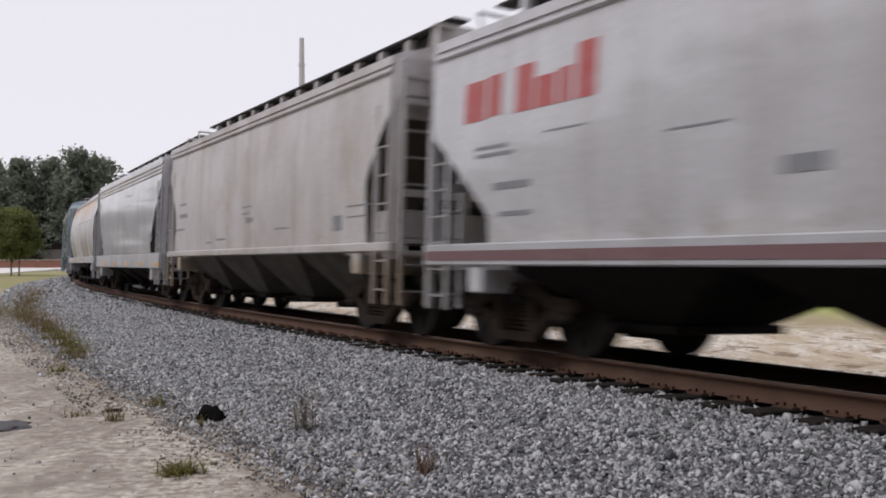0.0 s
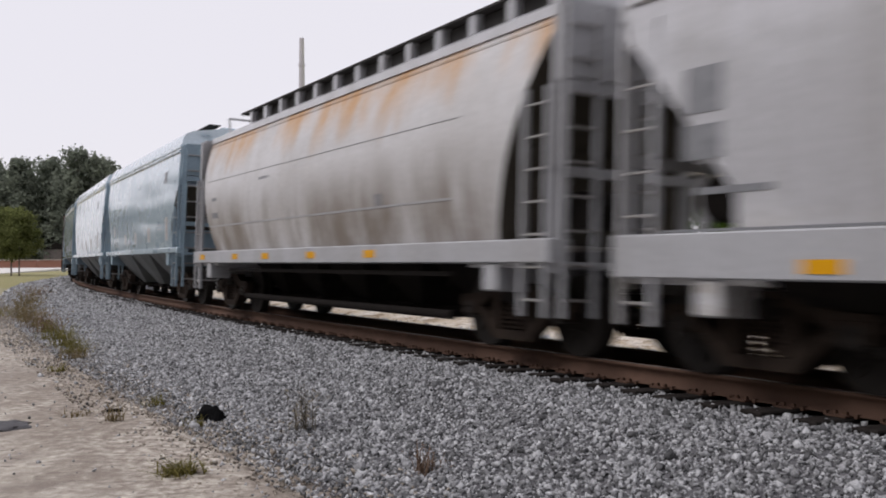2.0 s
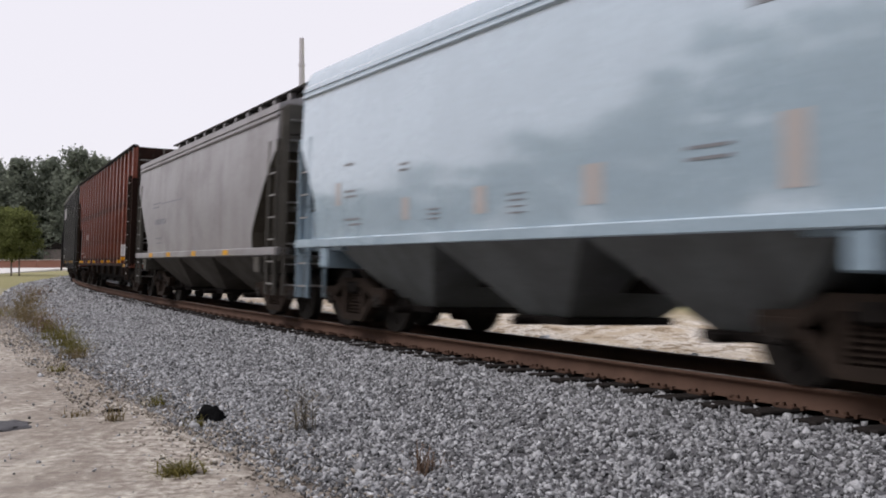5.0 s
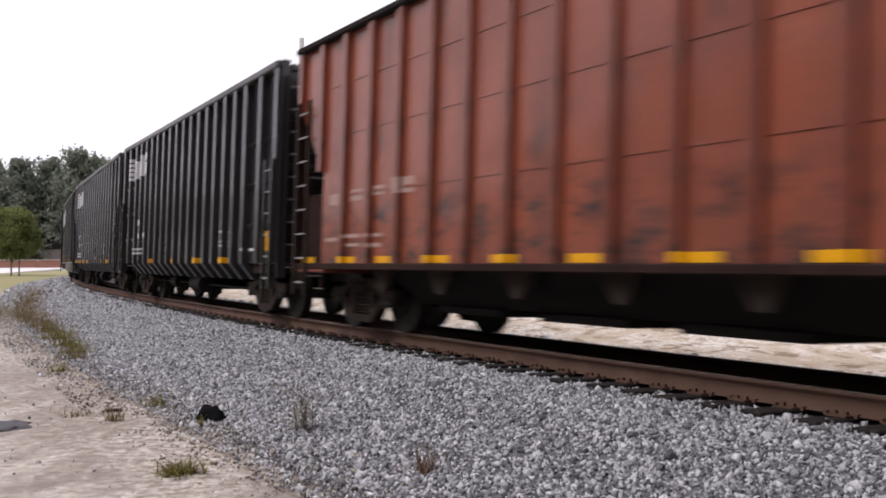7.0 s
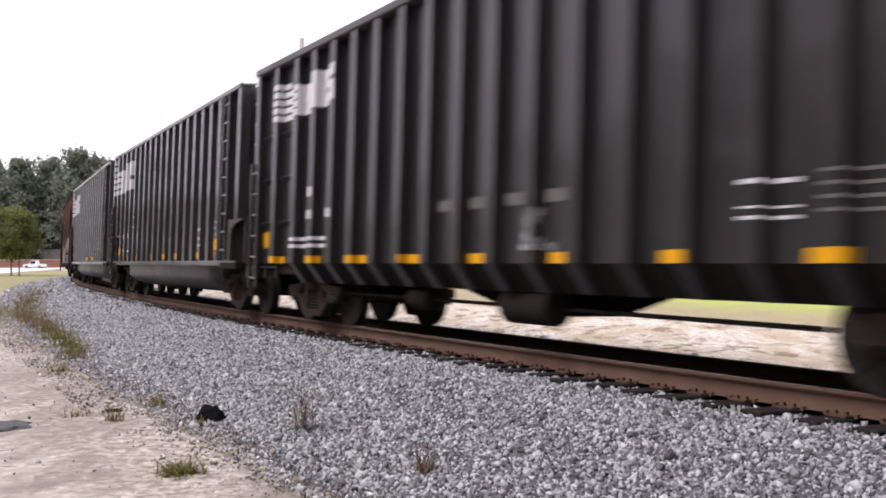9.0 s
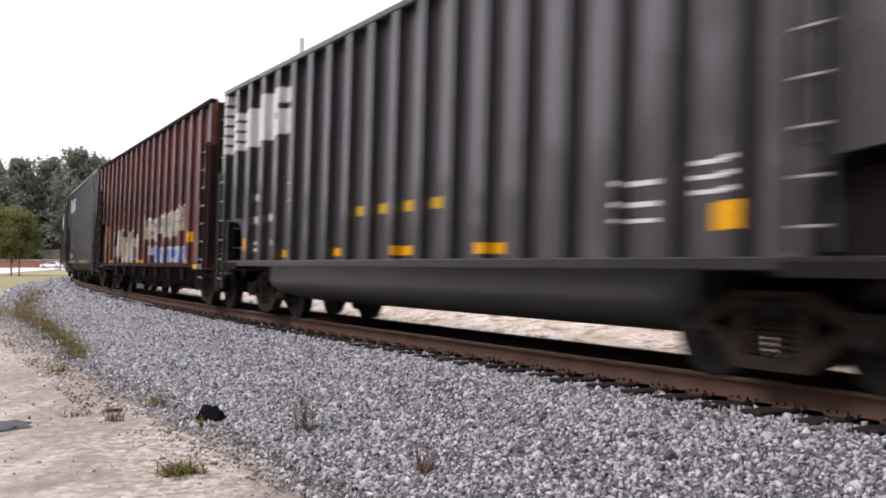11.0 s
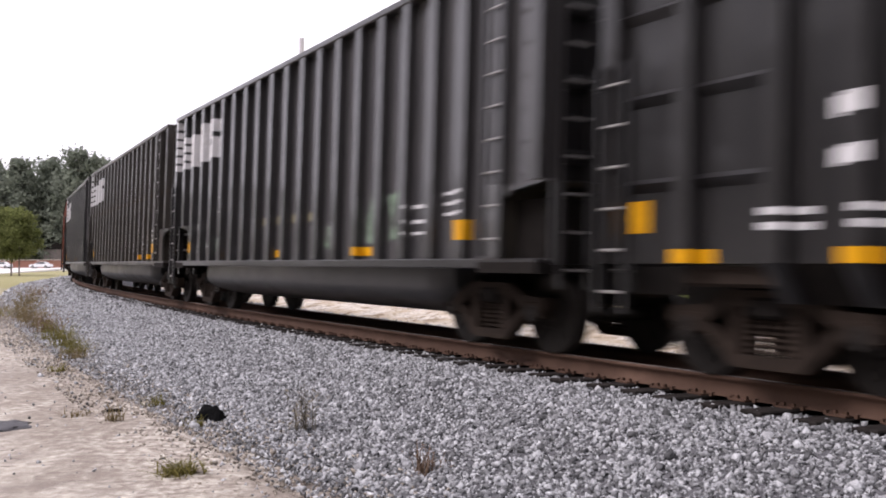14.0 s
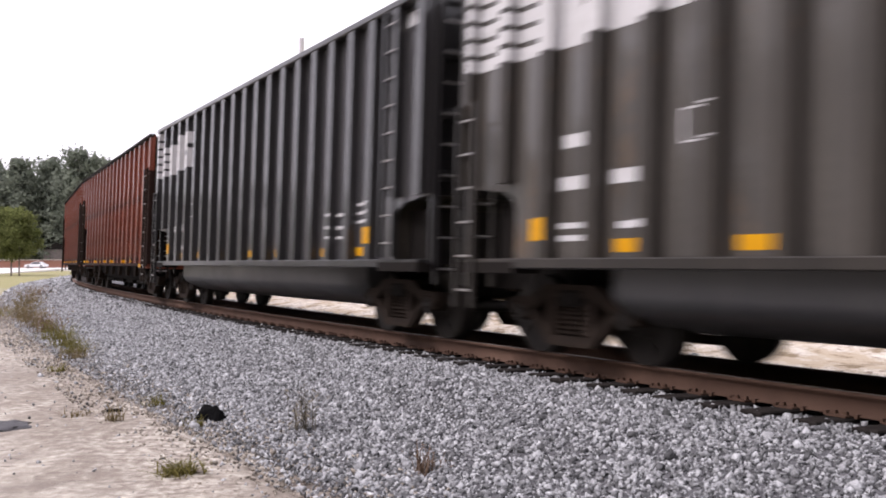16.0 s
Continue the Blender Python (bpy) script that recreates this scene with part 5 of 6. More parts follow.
CARS = [
    ("covered_hopper_car", covered_hopper, "white", "pale grey covered hopper car with a red emblem and maroon stripe", dict(
        # near-black bays: shade below the body put into their colour
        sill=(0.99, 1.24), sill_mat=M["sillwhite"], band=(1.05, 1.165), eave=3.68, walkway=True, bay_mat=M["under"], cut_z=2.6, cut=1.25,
        marks=[("logored", "red emblem block", [(0.88, 1.30, 2.68, 3.16), (1.36, 1.62, 2.70, 3.18), (1.90, 2.22, 2.68, 3.20), (2.26, 2.60, 2.68, 3.02), (2.66, 2.86, 2.68, 3.05), (2.94, 3.24, 2.68, 3.26)]),
               
               ("markdark", "grey stencilled line", [(1.15, 1.75, 2.33, 2.37), (1.15, 1.9, 2.24, 2.28), (1.5, 2.2, 1.85, 1.93), (1.6, 2.2, 1.55, 1.6), (2.44, 3.08, 2.40, 2.42), (4.2, 4.9, 2.2, 2.22), (5.45, 5.85, 1.72, 1.86),
                                                     (7.5, 8.6, 1.5, 1.53)])])),
    ("covered_hopper_car", covered_hopper, "beige", "dirty beige covered hopper car with a roof walkway", dict(
        sill=(1.18, 1.30), eave=3.78, walkway=True, cut_z=3.1, cut=0.68, cut_low=2.2, bays=4,
        marks=[("markdark", "dark stencilled line", [(6.1, 6.7, 2.1, 2.13), (6.1, 6.6, 1.97, 2.0), (6.35, 6.75, 1.8, 1.9), (10.7, 11.0, 1.52, 1.75), (11.2, 12.0, 1.86, 1.88), (11.2, 11.9, 1.7, 1.72), (3.5, 3.9, 1.45, 1.49),
                                                      (4.3, 4.9, 1.5, 1.54), (8.0, 8.7, 1.62, 1.65), (1.2, 1.8, 2.4, 2.45), (1.2, 1.9, 2.1, 2.2), (0.9, 1.6, 1.8, 1.85)])])),
    ("covered_hopper_car", covered_hopper, "white", "weathered white covered hopper car with a deep white sill", dict(
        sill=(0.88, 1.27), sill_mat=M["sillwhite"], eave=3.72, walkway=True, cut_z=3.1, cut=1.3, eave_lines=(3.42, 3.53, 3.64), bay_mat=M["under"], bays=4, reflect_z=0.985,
        reflect=(2.1, 4.35, 6.9, 9.2, 11.6),
        # the first rect is a dark strip painted in for the gap above the sill
        marks=[("markdark", "dark stencilled mark", [(0.6, 11.9, 1.288, 1.31), (0.9, 1.3, 2.3, 2.7), (0.9, 1.3, 1.9, 2.2), (1.0, 1.8, 1.6, 1.66), (10.5, 10.8, 1.62, 1.85), (6.3, 7.2, 3.1, 3.13), (6.3, 7.0, 2.8, 2.83)])])),
    ("covered_hopper_car", covered_hopper, "rusty", "white round-sided covered hopper car streaked with rust", dict(
        sill=(1.02, 1.27), sill_mat=M["sillwhite"], frame_mat=M["sillwhite"], eave=3.74, walkway=True, round=True, cut=1.2, bay_mat=M["under"], pipe=True, bays=5, tail_gap=0.75, reflect=(0.55, 2.85, 4.65, 6.85, 9.05),
        mark_y=lambda z: -(1.24 + 0.34 * math.sin(math.pi * min(1.0, 0.12 + 0.86 * (z - 1.27) / 2.47)) ** 0.8) - 0.006, marks=[("markdark", "grey stencilled line", [(1.3, 1.6, 2.35, 2.42), (1.3, 1.7, 1.98, 2.1), (4.3, 4.8, 2.6, 2.65), (9.3, 9.5, 1.8, 2.0)]),
               ("sillwhite", "pale seam strip", [(1.1, 11.4, 1.80, 1.83)]), ("markdark", "dark seam", [(0.9, 11.6, 2.80, 2.808)])])),
    ("covered_hopper_car", covered_hopper, "blue", "glossy pale blue covered hopper car", dict(sill=(1.27, 1.40), cut=0.62, cut_z=2.95, cut_low=2.0, roof_rise=0.18, bays=3, bay_mat=M["bayblue"], frame_mat=M["bluedark"], marks=blue_marks)),
    ("covered_hopper_car", covered_hopper, "blue", "glossy pale blue covered hopper car", dict(sill=(1.27, 1.40), cut=0.62, cut_z=2.95, cut_low=2.0, roof_rise=0.18, bays=3, bay_mat=M["bayblue"], frame_mat=M["bluedark"], marks=blue_marks)),
    ("covered_hopper_car", covered_hopper, "blue", "glossy pale blue covered hopper car", dict(sill=(1.27, 1.40), cut=0.62, cut_z=2.95, cut_low=2.0, roof_rise=0.18, bays=3, bay_mat=M["bayblue"], frame_mat=M["bluedark"], marks=blue_marks)),
    ("covered_hopper_car", covered_hopper, "greyhop", "dull grey covered hopper car with dark lettering bars", dict(sill=(1.16, 1.30), frame_mat=M["bay"], eave=3.78, walkway=True, cut_z=3.1, cut=1.35, reflect=(1.95, 4.05, 6.6, 9.2), marks=grey_marks)),
    ("ribbed_hopper_car", red_hopper, "red", "faded red ribbed hopper car with amber reflectors", dict(text=True)),
    ("coal_hopper_car", coal_hopper, "black", "black ribbed coal hopper car with a white striped emblem", dict(chalk=True, reflect=(4.7, 7.15, 9.55, 11.8))),
    ("coal_hopper_car", coal_hopper, "black", "black ribbed coal hopper car with a white spray mark", dict(arrow=True, dashes=M["markold"])),
    ("coal_gondola_car", gondola, "black", "black coal gondola with a rounded tub underneath", dict()),
    ("coal_gondola_car", gondola, "black", "black coal gondola with yellow dashes on its side", dict(reflect=(3.7, 5.95, 8.15, 10.3), dashes=M["paleyellow"])),
    ("ribbed_hopper_car", red_hopper, "maroon", "dark red ribbed hopper car covered in graffiti", dict(graffiti=True, reflect=(2.93, 8.68, 14.2))),
    ("coal_hopper_car", coal_hopper, "black", "black ribbed coal hopper car with tan dashes", dict(dashes=M["paletan"])),
    ("coal_gondola_car", gondola, "black", "black coal gondola with pale and green spray marks", dict(spray=True, reflect=(4.55, 7.5, 11.15), dashes=M["paletan"])),
    ("coal_gondola_car", gondola, "dustblack", "dusty brownish-black coal gondola", dict(dashes=M["paletan"])),
    ("coal_gondola_car", gondola, "black", "black coal gondola with a rounded tub underneath", dict(dashes=M["markold"])),
    ("ribbed_hopper_car", red_hopper, "red", "faded red ribbed hopper car", dict()),
    ("ribbed_hopper_car", red_hopper, "red", "faded red ribbed hopper car", dict()),
]
TRAIN = []
for k, (name, build, mkey, label, extra) in enumerate(CARS):
    a, b = JOINTS[k], JOINTS[k + 1] + extra.get("tail_gap", 0.0)
    hl = 0.5 * (a - b) - 0.45
    # the red cars' posts are slimmer and shallower
    POST_W, SHEET = (0.15, 1.495) if build is red_hopper else (0.20, 1.435)
    car = thing(name, label, "freight car", "cars of the freight train")
    build(car, hl, M[mkey], extra)
    TRAIN.append((car, 0.5 * (a + b), hl - 1.5))


# ---- weeds, scrap and stones on the near ground ----
def tuft(name, label, x, y, z, height, spread, blades, mat, seed, thin=0.006):
    rr = random.Random(seed)
    vs, fs = [], []
    for i in range(blades):
        a, lean = rr.uniform(0, 6.283), rr.uniform(0.15, 1.5) * spread
        bx, by = rr.gauss(0, spread * 0.5), rr.gauss(0, spread * 0.5)
        h = height * rr.uniform(0.25, 1.0)
        w = thin * rr.uniform(0.7, 1.6)
        side = Vector((-math.sin(a), math.cos(a), 0)) * w
        k = len(vs)
        for q in (0.0, 0.5, 1.0):
            p = Vector((bx + math.cos(a) * lean * q * q, by + math.sin(a) * lean * q * q, h * (q - 0.12 * q * q)))
            s = side * (1 - 0.8 * q)
            vs += [p - s, p + s]
        fs += [(k, k + 1, k + 3, k + 2), (k + 2, k + 3, k + 5, k + 4)]
        # small leaves along the stem
        for j in range(3):
            q = rr.uniform(0.25, 1.0)
            p = Vector((bx + math.cos(a) * lean * q * q, by + math.sin(a) * lean * q * q, h * (q - 0.12 * q * q)))
            d = Vector((rr.gauss(0, 1), rr.gauss(0, 1), rr.gauss(0.3, 0.6))).normalized() * rr.uniform(0.02, 0.05) * (height / 0.4)
            e = d.cross(Vector((0, 0, 1))) * 0.35
            k = len(vs)
            vs += [p, p + d * 0.5 + e, p + d, p + d * 0.5 - e]
            fs.append((k, k + 1, k + 2, k + 3))
    me = mesh_np(name, np.array([tuple(v) for v in vs]), np.array(fs), M[mat])
    ob = new(name, me)
    ob.location = (x, y, z)
    return tagged(ob, label, "weed", "weeds beside the track")


WEEDS = [(-2.11, 7.45, 0.0, 0.15, 0.17, 190, "weedgreen"), (-1.37, 9.0, 0.08, 0.50, 0.13, 46, "weedgrey"), (-0.15, 7.2, 0.05, 0.30, 0.10, 40, "weedred"),
         (-12.9, 28.6, 0.0, 0.75, 0.4, 120, "weed"), (-11.9, 26.6, 0.0, 0.6, 0.35, 110, "weed"), (-10.7, 24.6, 0.0, 0.68, 0.35, 120, "weed"), (-9.6, 22.6, 0.0, 0.6, 0.35, 120, "weedred"),
         (-8.6, 20.6, 0.0, 0.55, 0.35, 120, "weedgreen"), (-7.6, 18.8, 0.0, 0.42, 0.3, 110, "weedgreen"), (-6.9, 17.4, 0.0, 0.36, 0.28, 110, "weedgreen"), (-6.45, 16.4, 0.0, 0.28, 0.25, 90, "weed"),
         (-6.0, 14.5, 0.0, 0.18, 0.15, 60, "weedgreen"), (-3.5, 9.9, 0.0, 0.24, 0.08, 36, "weed"), (-3.4, 11.0, 0.0, 0.20, 0.12, 45, "weedgreen"), (-4.1, 10.3, 0.0, 0.10, 0.16, 40, "weed"),
         (-14.6, 32.5, 0.0, 0.8, 0.5, 130, "weed"), (-16.2, 36.5, 0.0, 0.8, 0.55, 130, "weed"), (-18.3, 42.0, 0.0, 0.8, 0.6, 130, "weedred"), (-14.2, 29.3, 0.0, 0.45, 0.5, 110, "weedgreen"),
         (-16.6, 33.4, 0.0, 0.5, 0.6, 120, "weed"), (-18.8, 37.6, 0.0, 0.5, 0.7, 130, "weed"), (-20.6, 47.0, 0.0, 0.7, 0.7, 140, "weed"), (-2.55, 9.6, 0.0, 0.16, 0.08, 30, "weedgreen"),
         (-0.9, 30.5, 0.0, 0.34, 0.3, 90, "weed"), (0.6, 29.0, 0.0, 0.30, 0.3, 90, "weed"), (2.4, 31.5, 0.0, 0.4, 0.4, 110, "weed"), (-2.0, 34.0, 0.0, 0.35, 0.4, 100, "weed"), (3.9, 27.0, 0.0, 0.25, 0.3, 80, "weed")]
LABELS = {"weedgrey": "thin dry grey-brown stalks growing out of the ballast", "weed": "dry yellowish weed at the foot of the ballast", "weedgreen": "low green weed on sandy ground", "weedred": "dry reddish-brown weed stalks"}
for i, (x, y, z, h, sp, nb, mk) in enumerate(WEEDS):
    tuft("weed", LABELS[mk], x, y, z, h, sp, nb, mk, 40 + i, 0.0035 if mk == "weedgrey" else 0.006)


def lump(name, label, x, y, sx, sy, sz, mat, seed):
    bm = bmesh.new()
    bmesh.ops.create_icosphere(bm, subdivisions=3, radius=1.0)
    for v in bm.verts:
        k = 1 + 0.45 * noise.noise(v.co * 1.6 + Vector((seed, 0, 0))) + 0.15 * noise.noise(v.co * 5)
        v.co = Vector((v.co.x * sx * k, v.co.y * sy * k, max(-0.02, v.co.z * sz * k)))
    ob = new(name, finish(bm, name, M[mat], 50))
    ob.location = (x, y, 0.005)
    return tagged(ob, label, "debris")


lump("scrap_lump", "crumpled black scrap lump on the edge of the ballast", -2.5, 10.0, 0.15, 0.10, 0.15, "tar", 5)
lump("scrap_lump", "flat dark scrap lying in the sand", -4.5, 9.6, 0.24, 0.20, 0.055, "bed", 8)
lump("scrap_lump", "small dark clod in the sand", -3.75, 10.6, 0.10, 0.05, 0.03, "tar", 12)
v, f = stones(-20, 11, 4.7, 9.0, 1100, 0.022, np.random.default_rng(5), lambda o: 0 * o + 0.004)
tagged(new("pebble_scatter", mesh_np("pebble_scatter", v, f, M["gravel"])), "scattered pebbles on sandy ground", "pebbles", kind="stuff")


# ---- trees ----
def leaves(centres, radii, count, size, rng, flat=0.8):
    """Small leaf quads strewn through clumps."""
    idx = rng.integers(0, len(centres), count)
    d = rng.normal(size=(count, 3)); d /= np.linalg.norm(d, axis=1, keepdims=True)
    rad = rng.uniform(0.0, 1.0, (count, 1)) ** 0.6 * rng.uniform(0.75, 1.25, (count, 1))
    p = centres[idx] + d * rad * radii[idx][:, None] * np.array([1, 1, flat])
    a = rng.normal(size=(count, 3)); a /= np.linalg.norm(a, axis=1, keepdims=True)
    b = np.cross(a, rng.normal(size=(count, 3))); b /= np.linalg.norm(b, axis=1, keepdims=True)
    s = size * rng.uniform(0.5, 1.3, (count, 1))
    q = np.stack([p - a * s, p + b * s * 0.6, p + a * s, p - b * s * 0.6], 1)
    return q.reshape(-1, 3), np.arange(count * 4).reshape(-1, 4)


def tree(name, label, group, h, trunk_h, crown_w, clumps, count, size, leaf, seed, trunk_r=0.2, top_bias=1.0):
    rng = np.random.default_rng(seed)
    root = thing(name, label, "tree", group)
    bm = bmesh.new()
    cyl(bm, (0, 0, -0.2), (0, 0, h * 0.55), trunk_r, trunk_r * 0.6, 8)
    cyl(bm, (0, 0, h * 0.55), (0.1, 0, h * 0.93), trunk_r * 0.6, trunk_r * 0.2, 7)
    zz = trunk_h + (h - trunk_h) * rng.uniform(0.05, 0.97, clumps) ** top_bias
    k = (zz - trunk_h) / (h - trunk_h)
    wide = crown_w * (0.45 + 0.75 * np.sin(np.pi * np.clip(k * 0.85 + 0.12, 0, 1)))
    ang = rng.uniform(0, 6.283, clumps)
    rad = wide * rng.uniform(0.2, 1.0, clumps) * (1 - 0.35 * k)
    cen = np.stack([rad * np.cos(ang), rad * np.sin(ang), zz], -1)
    for c in cen[:: max(1, clumps // 12)]:
        cyl(bm, (0, 0, max(trunk_h * 0.7, c[2] - 0.25 * np.hypot(c[0], c[1]) - 0.4)), tuple(c), trunk_r * 0.28, trunk_r * 0.08, 5)
    part("trunk", bm, M["bark"], root, "grey-brown trunk with limbs")
    radii = crown_w * rng.uniform(0.22, 0.55, clumps)
    v, f = leaves(cen, radii, count, size, rng)
    part("crown", mesh_np("crown", v, f, M[leaf]), None, root, "leafy crown with gaps")
    return root


rt = random.Random(21)
PINES = [tree("pine_tree", "tall dark green pine at the edge of the woods", "trees beyond the road", h, 2.0, w, 120, 4300, 0.56, "pine", 100 + i, 0.3) for i, (h, w) in enumerate(((28.5, 5.6), (26.0, 6.0), (30.0, 5.2), (24.0, 6.4)))]
spots = []
for row, (d, step) in enumerate(((236, 26), (247, 30), (259, 34), (272, 40))):
    px = -70 + 9 * row
    while px < 196:
        spots.append((px + rt.uniform(-6, 6), d + rt.uniform(-4, 4), rt.uniform(0.78, 1.06) if px < 130 else rt.uniform(0.95, 1.10)))
        px += step
for i, (px, d, k) in enumerate(spots):
    m = pose((px - 784) / 1645.0 * d, d, 0.3, 0, 0, rt.uniform(0, 360)) @ Matrix.Diagonal((1, 1, k, 1))
    if i < 4:
        PINES[i].matrix_basis = m
    else:
        copy_thing(PINES[i % 4], m)
# a lone treetop beside the stack
lone = copy_thing(PINES[1], pose((452 - 784) / 1645.0 * 190, 190, 0, 0, 0, 40))
tagged(lone, "tall pine standing alone behind the train")

young = tree("young_tree", "small round-crowned young tree on the verge", "young trees on the verge", 8.6, 2.6, 2.7, 60, 9000, 0.19, "leaf", 7, 0.11)
young.matrix_basis = pose((20 - 784) / 1645.0 * 121, 121, 0)
copy_thing(young, pose((34 - 784) / 1645.0 * 118, 118, 0, 0, 0, 130) @ Matrix.Diagonal((0.9, 0.9, 0.95, 1)))
copy_thing(young, pose((-6 - 784) / 1645.0 * 124, 124, 0, 0, 0, 250))

lush = tree("broadleaf_tree", "bright green broadleaf tree across the track", "trees across the track", 12.5, 1.2, 3.6, 50, 6500, 0.26, "lush", 31, 0.2)
lush.matrix_basis = pose(24.0, 60.0, 0)
for i, (px, d) in enumerate(((1340, 74), (1500, 70), (1580, 58), (1660, 66), (1250, 90), (1150, 105), (1760, 60), (1040, 118))):
    copy_thing(lush, pose((px - 784) / 1645.0 * d, d, 0, 0, 0, 47 * i) @ Matrix.Diagonal((1, 1, 0.85 + 0.05 * (i % 4), 1)))

# woods behind the camera, seen only as reflections
rng = np.random.default_rng(77)
cen, rad = [], []
for i in range(190):
    deg = 122 + 268 * (i / 189)
    a = math.radians(deg) + rng.uniform(-0.01, 0.01)
    # unseen near arc set closer and taller to block skylight from the cars
    d = np.interp(deg, [122, 145, 165, 185, 390], [150, 125, 52, 42, 55]) * rng.uniform(0.95, 1.15)
    hgt = np.interp(deg, [122, 150, 170, 390], [17, 14, 24, 25]) * rng.uniform(0.7, 1.15)
    for k in range(7):
        cen.append((math.cos(a) * d + rng.uniform(-3, 3), math.sin(a) * d + rng.uniform(-3, 3) + 5, hgt * rng.uniform(0.12, 0.95)))
        rad.append(rng.uniform(2.0, 3.6))
keep = [i for i, c in enumerate(cen) if math.hypot(c[0] - C.x, c[1] - C.y) > R + 10]
v, f = leaves(np.array(cen)[keep], np.array(rad)[keep], 52000, 0.85, rng)
tagged(new("far_woods", mesh_np("far_woods", v, f, M["pine"])), "dark far woods round the clearing", "woods", kind="stuff")


# ---- road, wall, shed, stack ----
def slab(name, pts, depth, mat, label, category):
    bm = bmesh.new()
    top = [bm.verts.new(p) for p in pts]
    low = [bm.verts.new((x, y, z - depth)) for x, y, z in pts]
    bm.faces.new(top)
    bm.faces.new(low[::-1])
    n = len(pts)
    for i in range(n):
        bm.faces.new((low[i], low[(i + 1) % n], top[(i + 1) % n], top[i]))
    return tagged(new(name, finish(bm, name, M[mat])), label, category, kind="structure")


slab("road", [(-190, 214, 0.52), (-190, 135, 0.04), (-66, 135, 0.04), (-78, 188, 0.38), (-66, 188, 0.38), (-66, 330, 0.52), (-77, 330, 0.52), (-77, 214, 0.52)], 0.6, "road", "pale road and sandy apron beyond the grass", "road")
wall = thing("boundary_wall", "low reddish-brown brick boundary wall with pale coping", "wall", kind="structure")
bm = bmesh.new()
box(bm, -190, -80, 223.0, 223.3, 0.0, 2.2)
for x in range(-188, -80, 6):
    box(bm, x, x + 0.5, 222.85, 223.0, 0.0, 2.25)
part("brickwork", bm, M["brick"], wall)
bm = bmesh.new()
box(bm, -190, -80, 222.8, 223.5, 2.26, 2.42)
part("coping", bm, M["cope"], wall, "pale coping")
shed = thing("shed", "dark wooden shed at the edge of the woods", "shed", at=pose(-94.5, 229, 0.3))
bm = bmesh.new()
box(bm, -3.0, 3.0, -2.0, 2.0, 0, 4.6)
part("shed_wall", bm, M["shed"], shed)
bm = bmesh.new()
prism(bm, [(-3.4, 4.602), (3.4, 4.602), (0, 6.2)], -2.3, 2.3)
part("shed_roof", bm, M["under"], shed)

stack = thing("smokestack", "tall slender pale concrete smokestack", "smokestack", at=pose((534.5 - 784) / 1645.0 * 420, 420, 0))
bm = bmesh.new()
for a, b, r0, r1 in ((0, 60, 2.6, 1.65), (60, 90, 1.65, 1.25), (90, 103, 1.25, 1.05)):
    cyl(bm, (0, 0, a), (0, 0, b), r0, r1, 20)
part("shaft", bm, M["stack"], stack, smooth=40)
bm = bmesh.new()
cyl(bm, (0, 0, 90.2), (0, 0, 91.2), 1.55, 1.55, 20)
part("gallery", bm, M["stack"], stack)


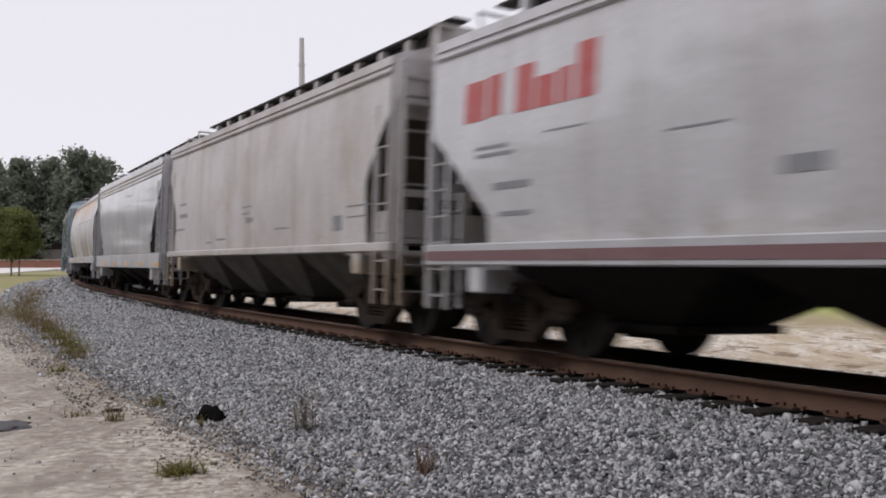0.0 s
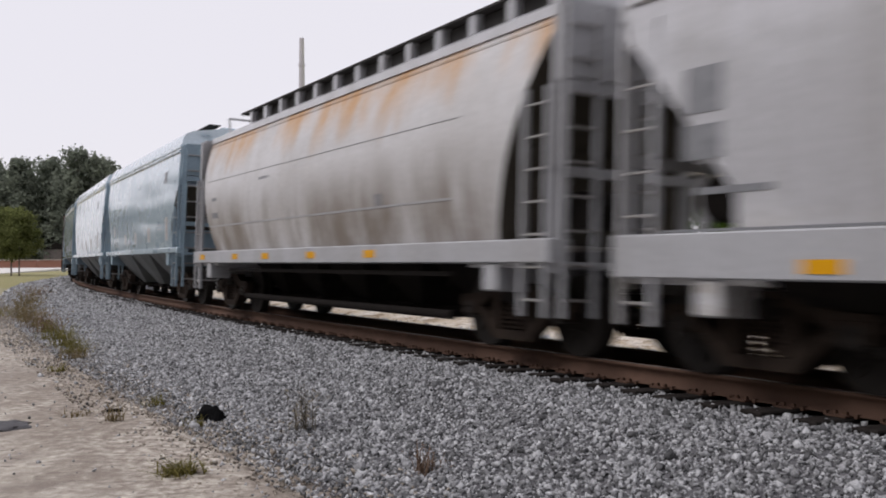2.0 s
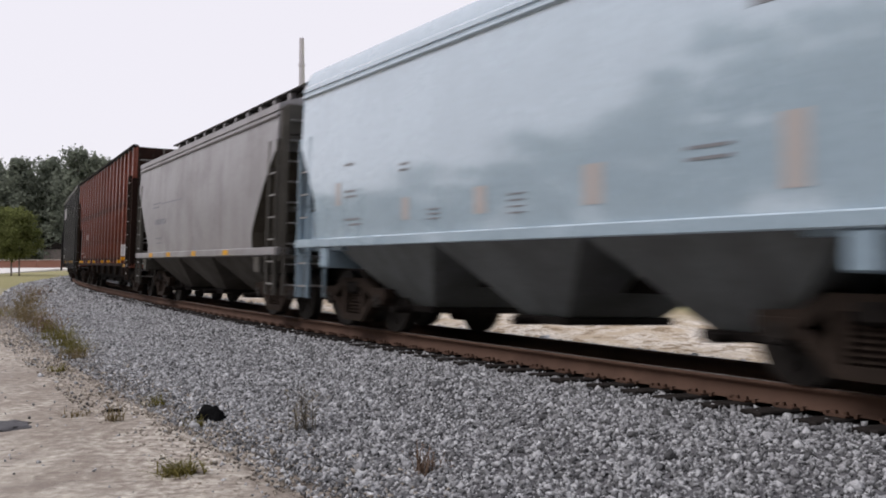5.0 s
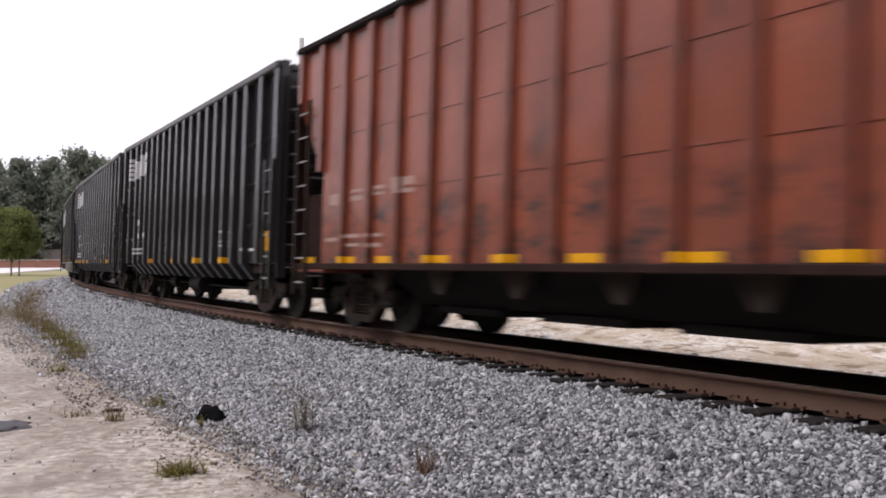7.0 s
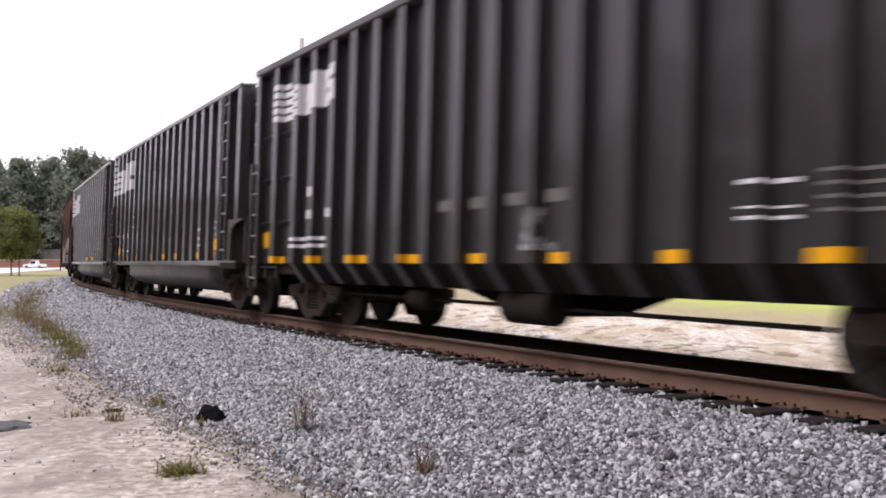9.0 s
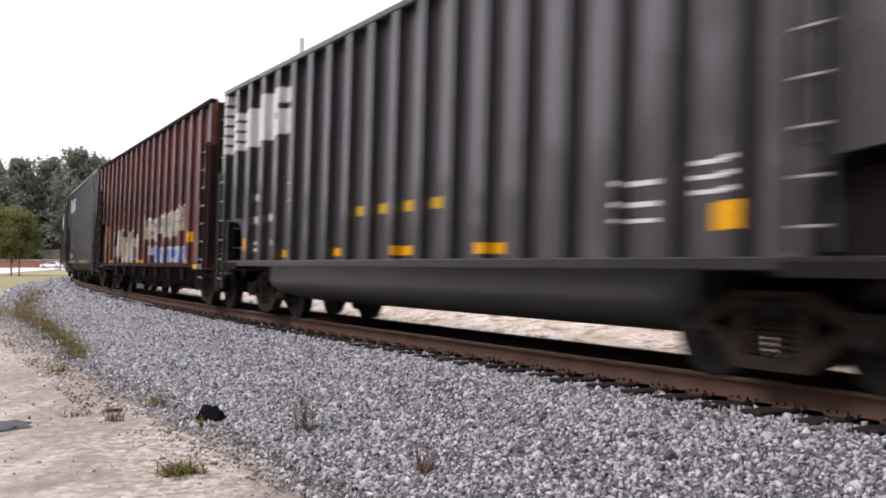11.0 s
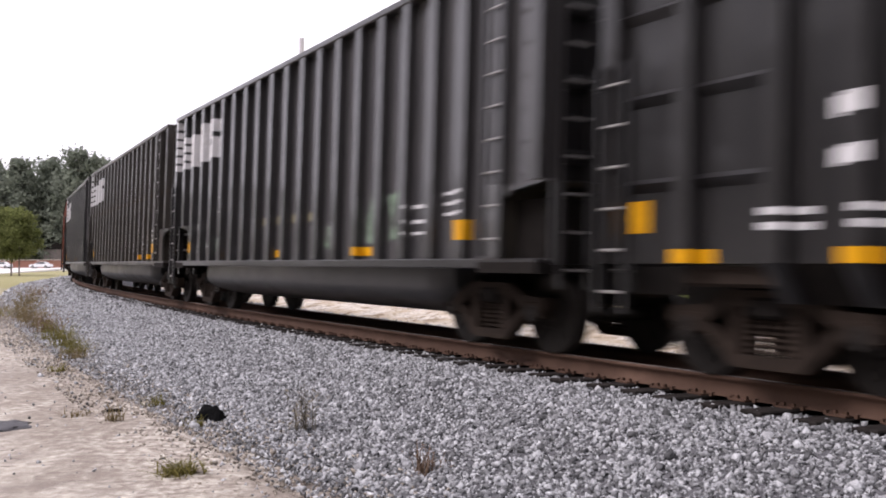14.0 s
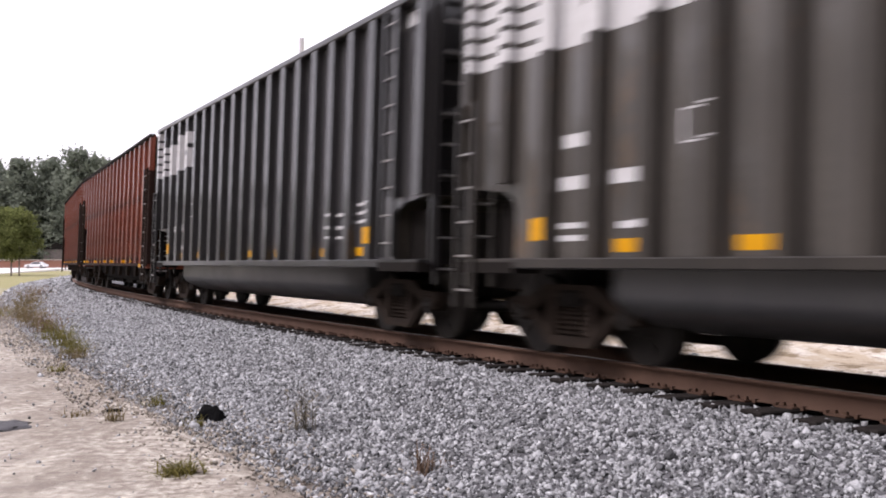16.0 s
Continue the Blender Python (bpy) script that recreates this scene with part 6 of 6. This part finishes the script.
# ---- road vehicles ----
def road_car(name, label, kind):
    root = thing(name, label, "car", "cars on the far road")
    bm = bmesh.new()
    prism(bm, [(-2.25, 0.35), (2.2, 0.32), (2.28, 0.62), (2.1, 0.82), (1.1, 0.95), (-1.5, 0.98), (-2.2, 0.92), (-2.3, 0.6)], -0.88, 0.88)
    bmesh.ops.bevel(bm, geom=list(bm.edges), offset=0.05, segments=2, affect='EDGES')
    part("body", bm, M["carwhite"], root, smooth=30)
    roof = [(-1.75, 0.97), (1.15, 0.95), (0.35, 1.42), (-1.05, 1.44)] if kind == "sedan" else [(-0.75, 0.97), (1.05, 0.95), (0.45, 1.68), (-0.65, 1.70)]
    bm = bmesh.new()
    prism(bm, roof, -0.74, 0.74)
    bmesh.ops.bevel(bm, geom=list(bm.edges), offset=0.06, segments=2, affect='EDGES')
    part("cabin", bm, M["carwhite"], root, smooth=30)
    bm = bmesh.new()
    z1 = roof[2][1] - 0.1
    prism(bm, [(roof[0][0] + 0.4, 1.0), (roof[1][0] - 0.3, 1.0), (roof[2][0] - 0.05, z1), (roof[3][0] + 0.1, z1)], -0.752, 0.752)
    part("window_glass", bm, M["glassdark"], root, "dark side windows")
    for x in (-1.4, 1.4):
        for y in (-0.8, 0.8):
            bm = bmesh.new()
            cyl(bm, (x, y - 0.11, 0.33), (x, y + 0.11, 0.33), 0.33, n=18)
            w = part("wheel", bm, M["tyre"], root)
            bm = bmesh.new()
            cyl(bm, (x, y - 0.12, 0.33), (x, y + 0.12, 0.33), 0.18, n=12)
            part("hub", bm, M["steel"], w)
    return root


# seconds at which each car passes a mark on the road
ROAD_CARS = [(road_car("pickup", "white pickup on the far road", "pickup"), 9.03), (road_car("sedan", "white sedan on the far road", "sedan"), 11.55),
             (road_car("sedan", "white sedan on the far road", "sedan"), 12.98), (road_car("sedan", "white sedan on the far road", "sedan"), 14.22),
             (road_car("sedan", "white sedan on the far road", "sedan"), 16.08)]


def road_pose(u):
    """Down the side road, round the corner and off along the far road; u metres past the mark."""
    if u > -8:
        return pose(-88.5 - u, 201.0, 0.45, 0, 0, 180)
    if u > -20:
        a = (-8 - u) / 12 * math.pi / 2
        return pose(-80.5 + 7.6 * math.sin(a), 208.6 - 7.6 * math.cos(a), 0.47, 0, 0, 180 + math.degrees(a))
    return pose(-72.9, 208.6 + (-20 - u), 0.52, 0, 0, 270)


def motions():
    for ob, t0 in ROAD_CARS:
        walk(ob, [(0.5 * i, road_pose(7.0 * (0.5 * i - t0))) for i in range(33)])
    for car, rel, base in TRAIN:
        walk(car, [(t, track_pose(rel + SPEED * (t - 14.0), base)) for t in [0.5 * i for i in range(33)]])
    turn = math.degrees(SPEED / 0.457) / FPS
    for w, wx, start in WHEELSETS:
        walk(w, [(i / FPS, pose(wx, 0, 0.457, 0, start + turn * i, 0)) for i in range(481)])


motions()
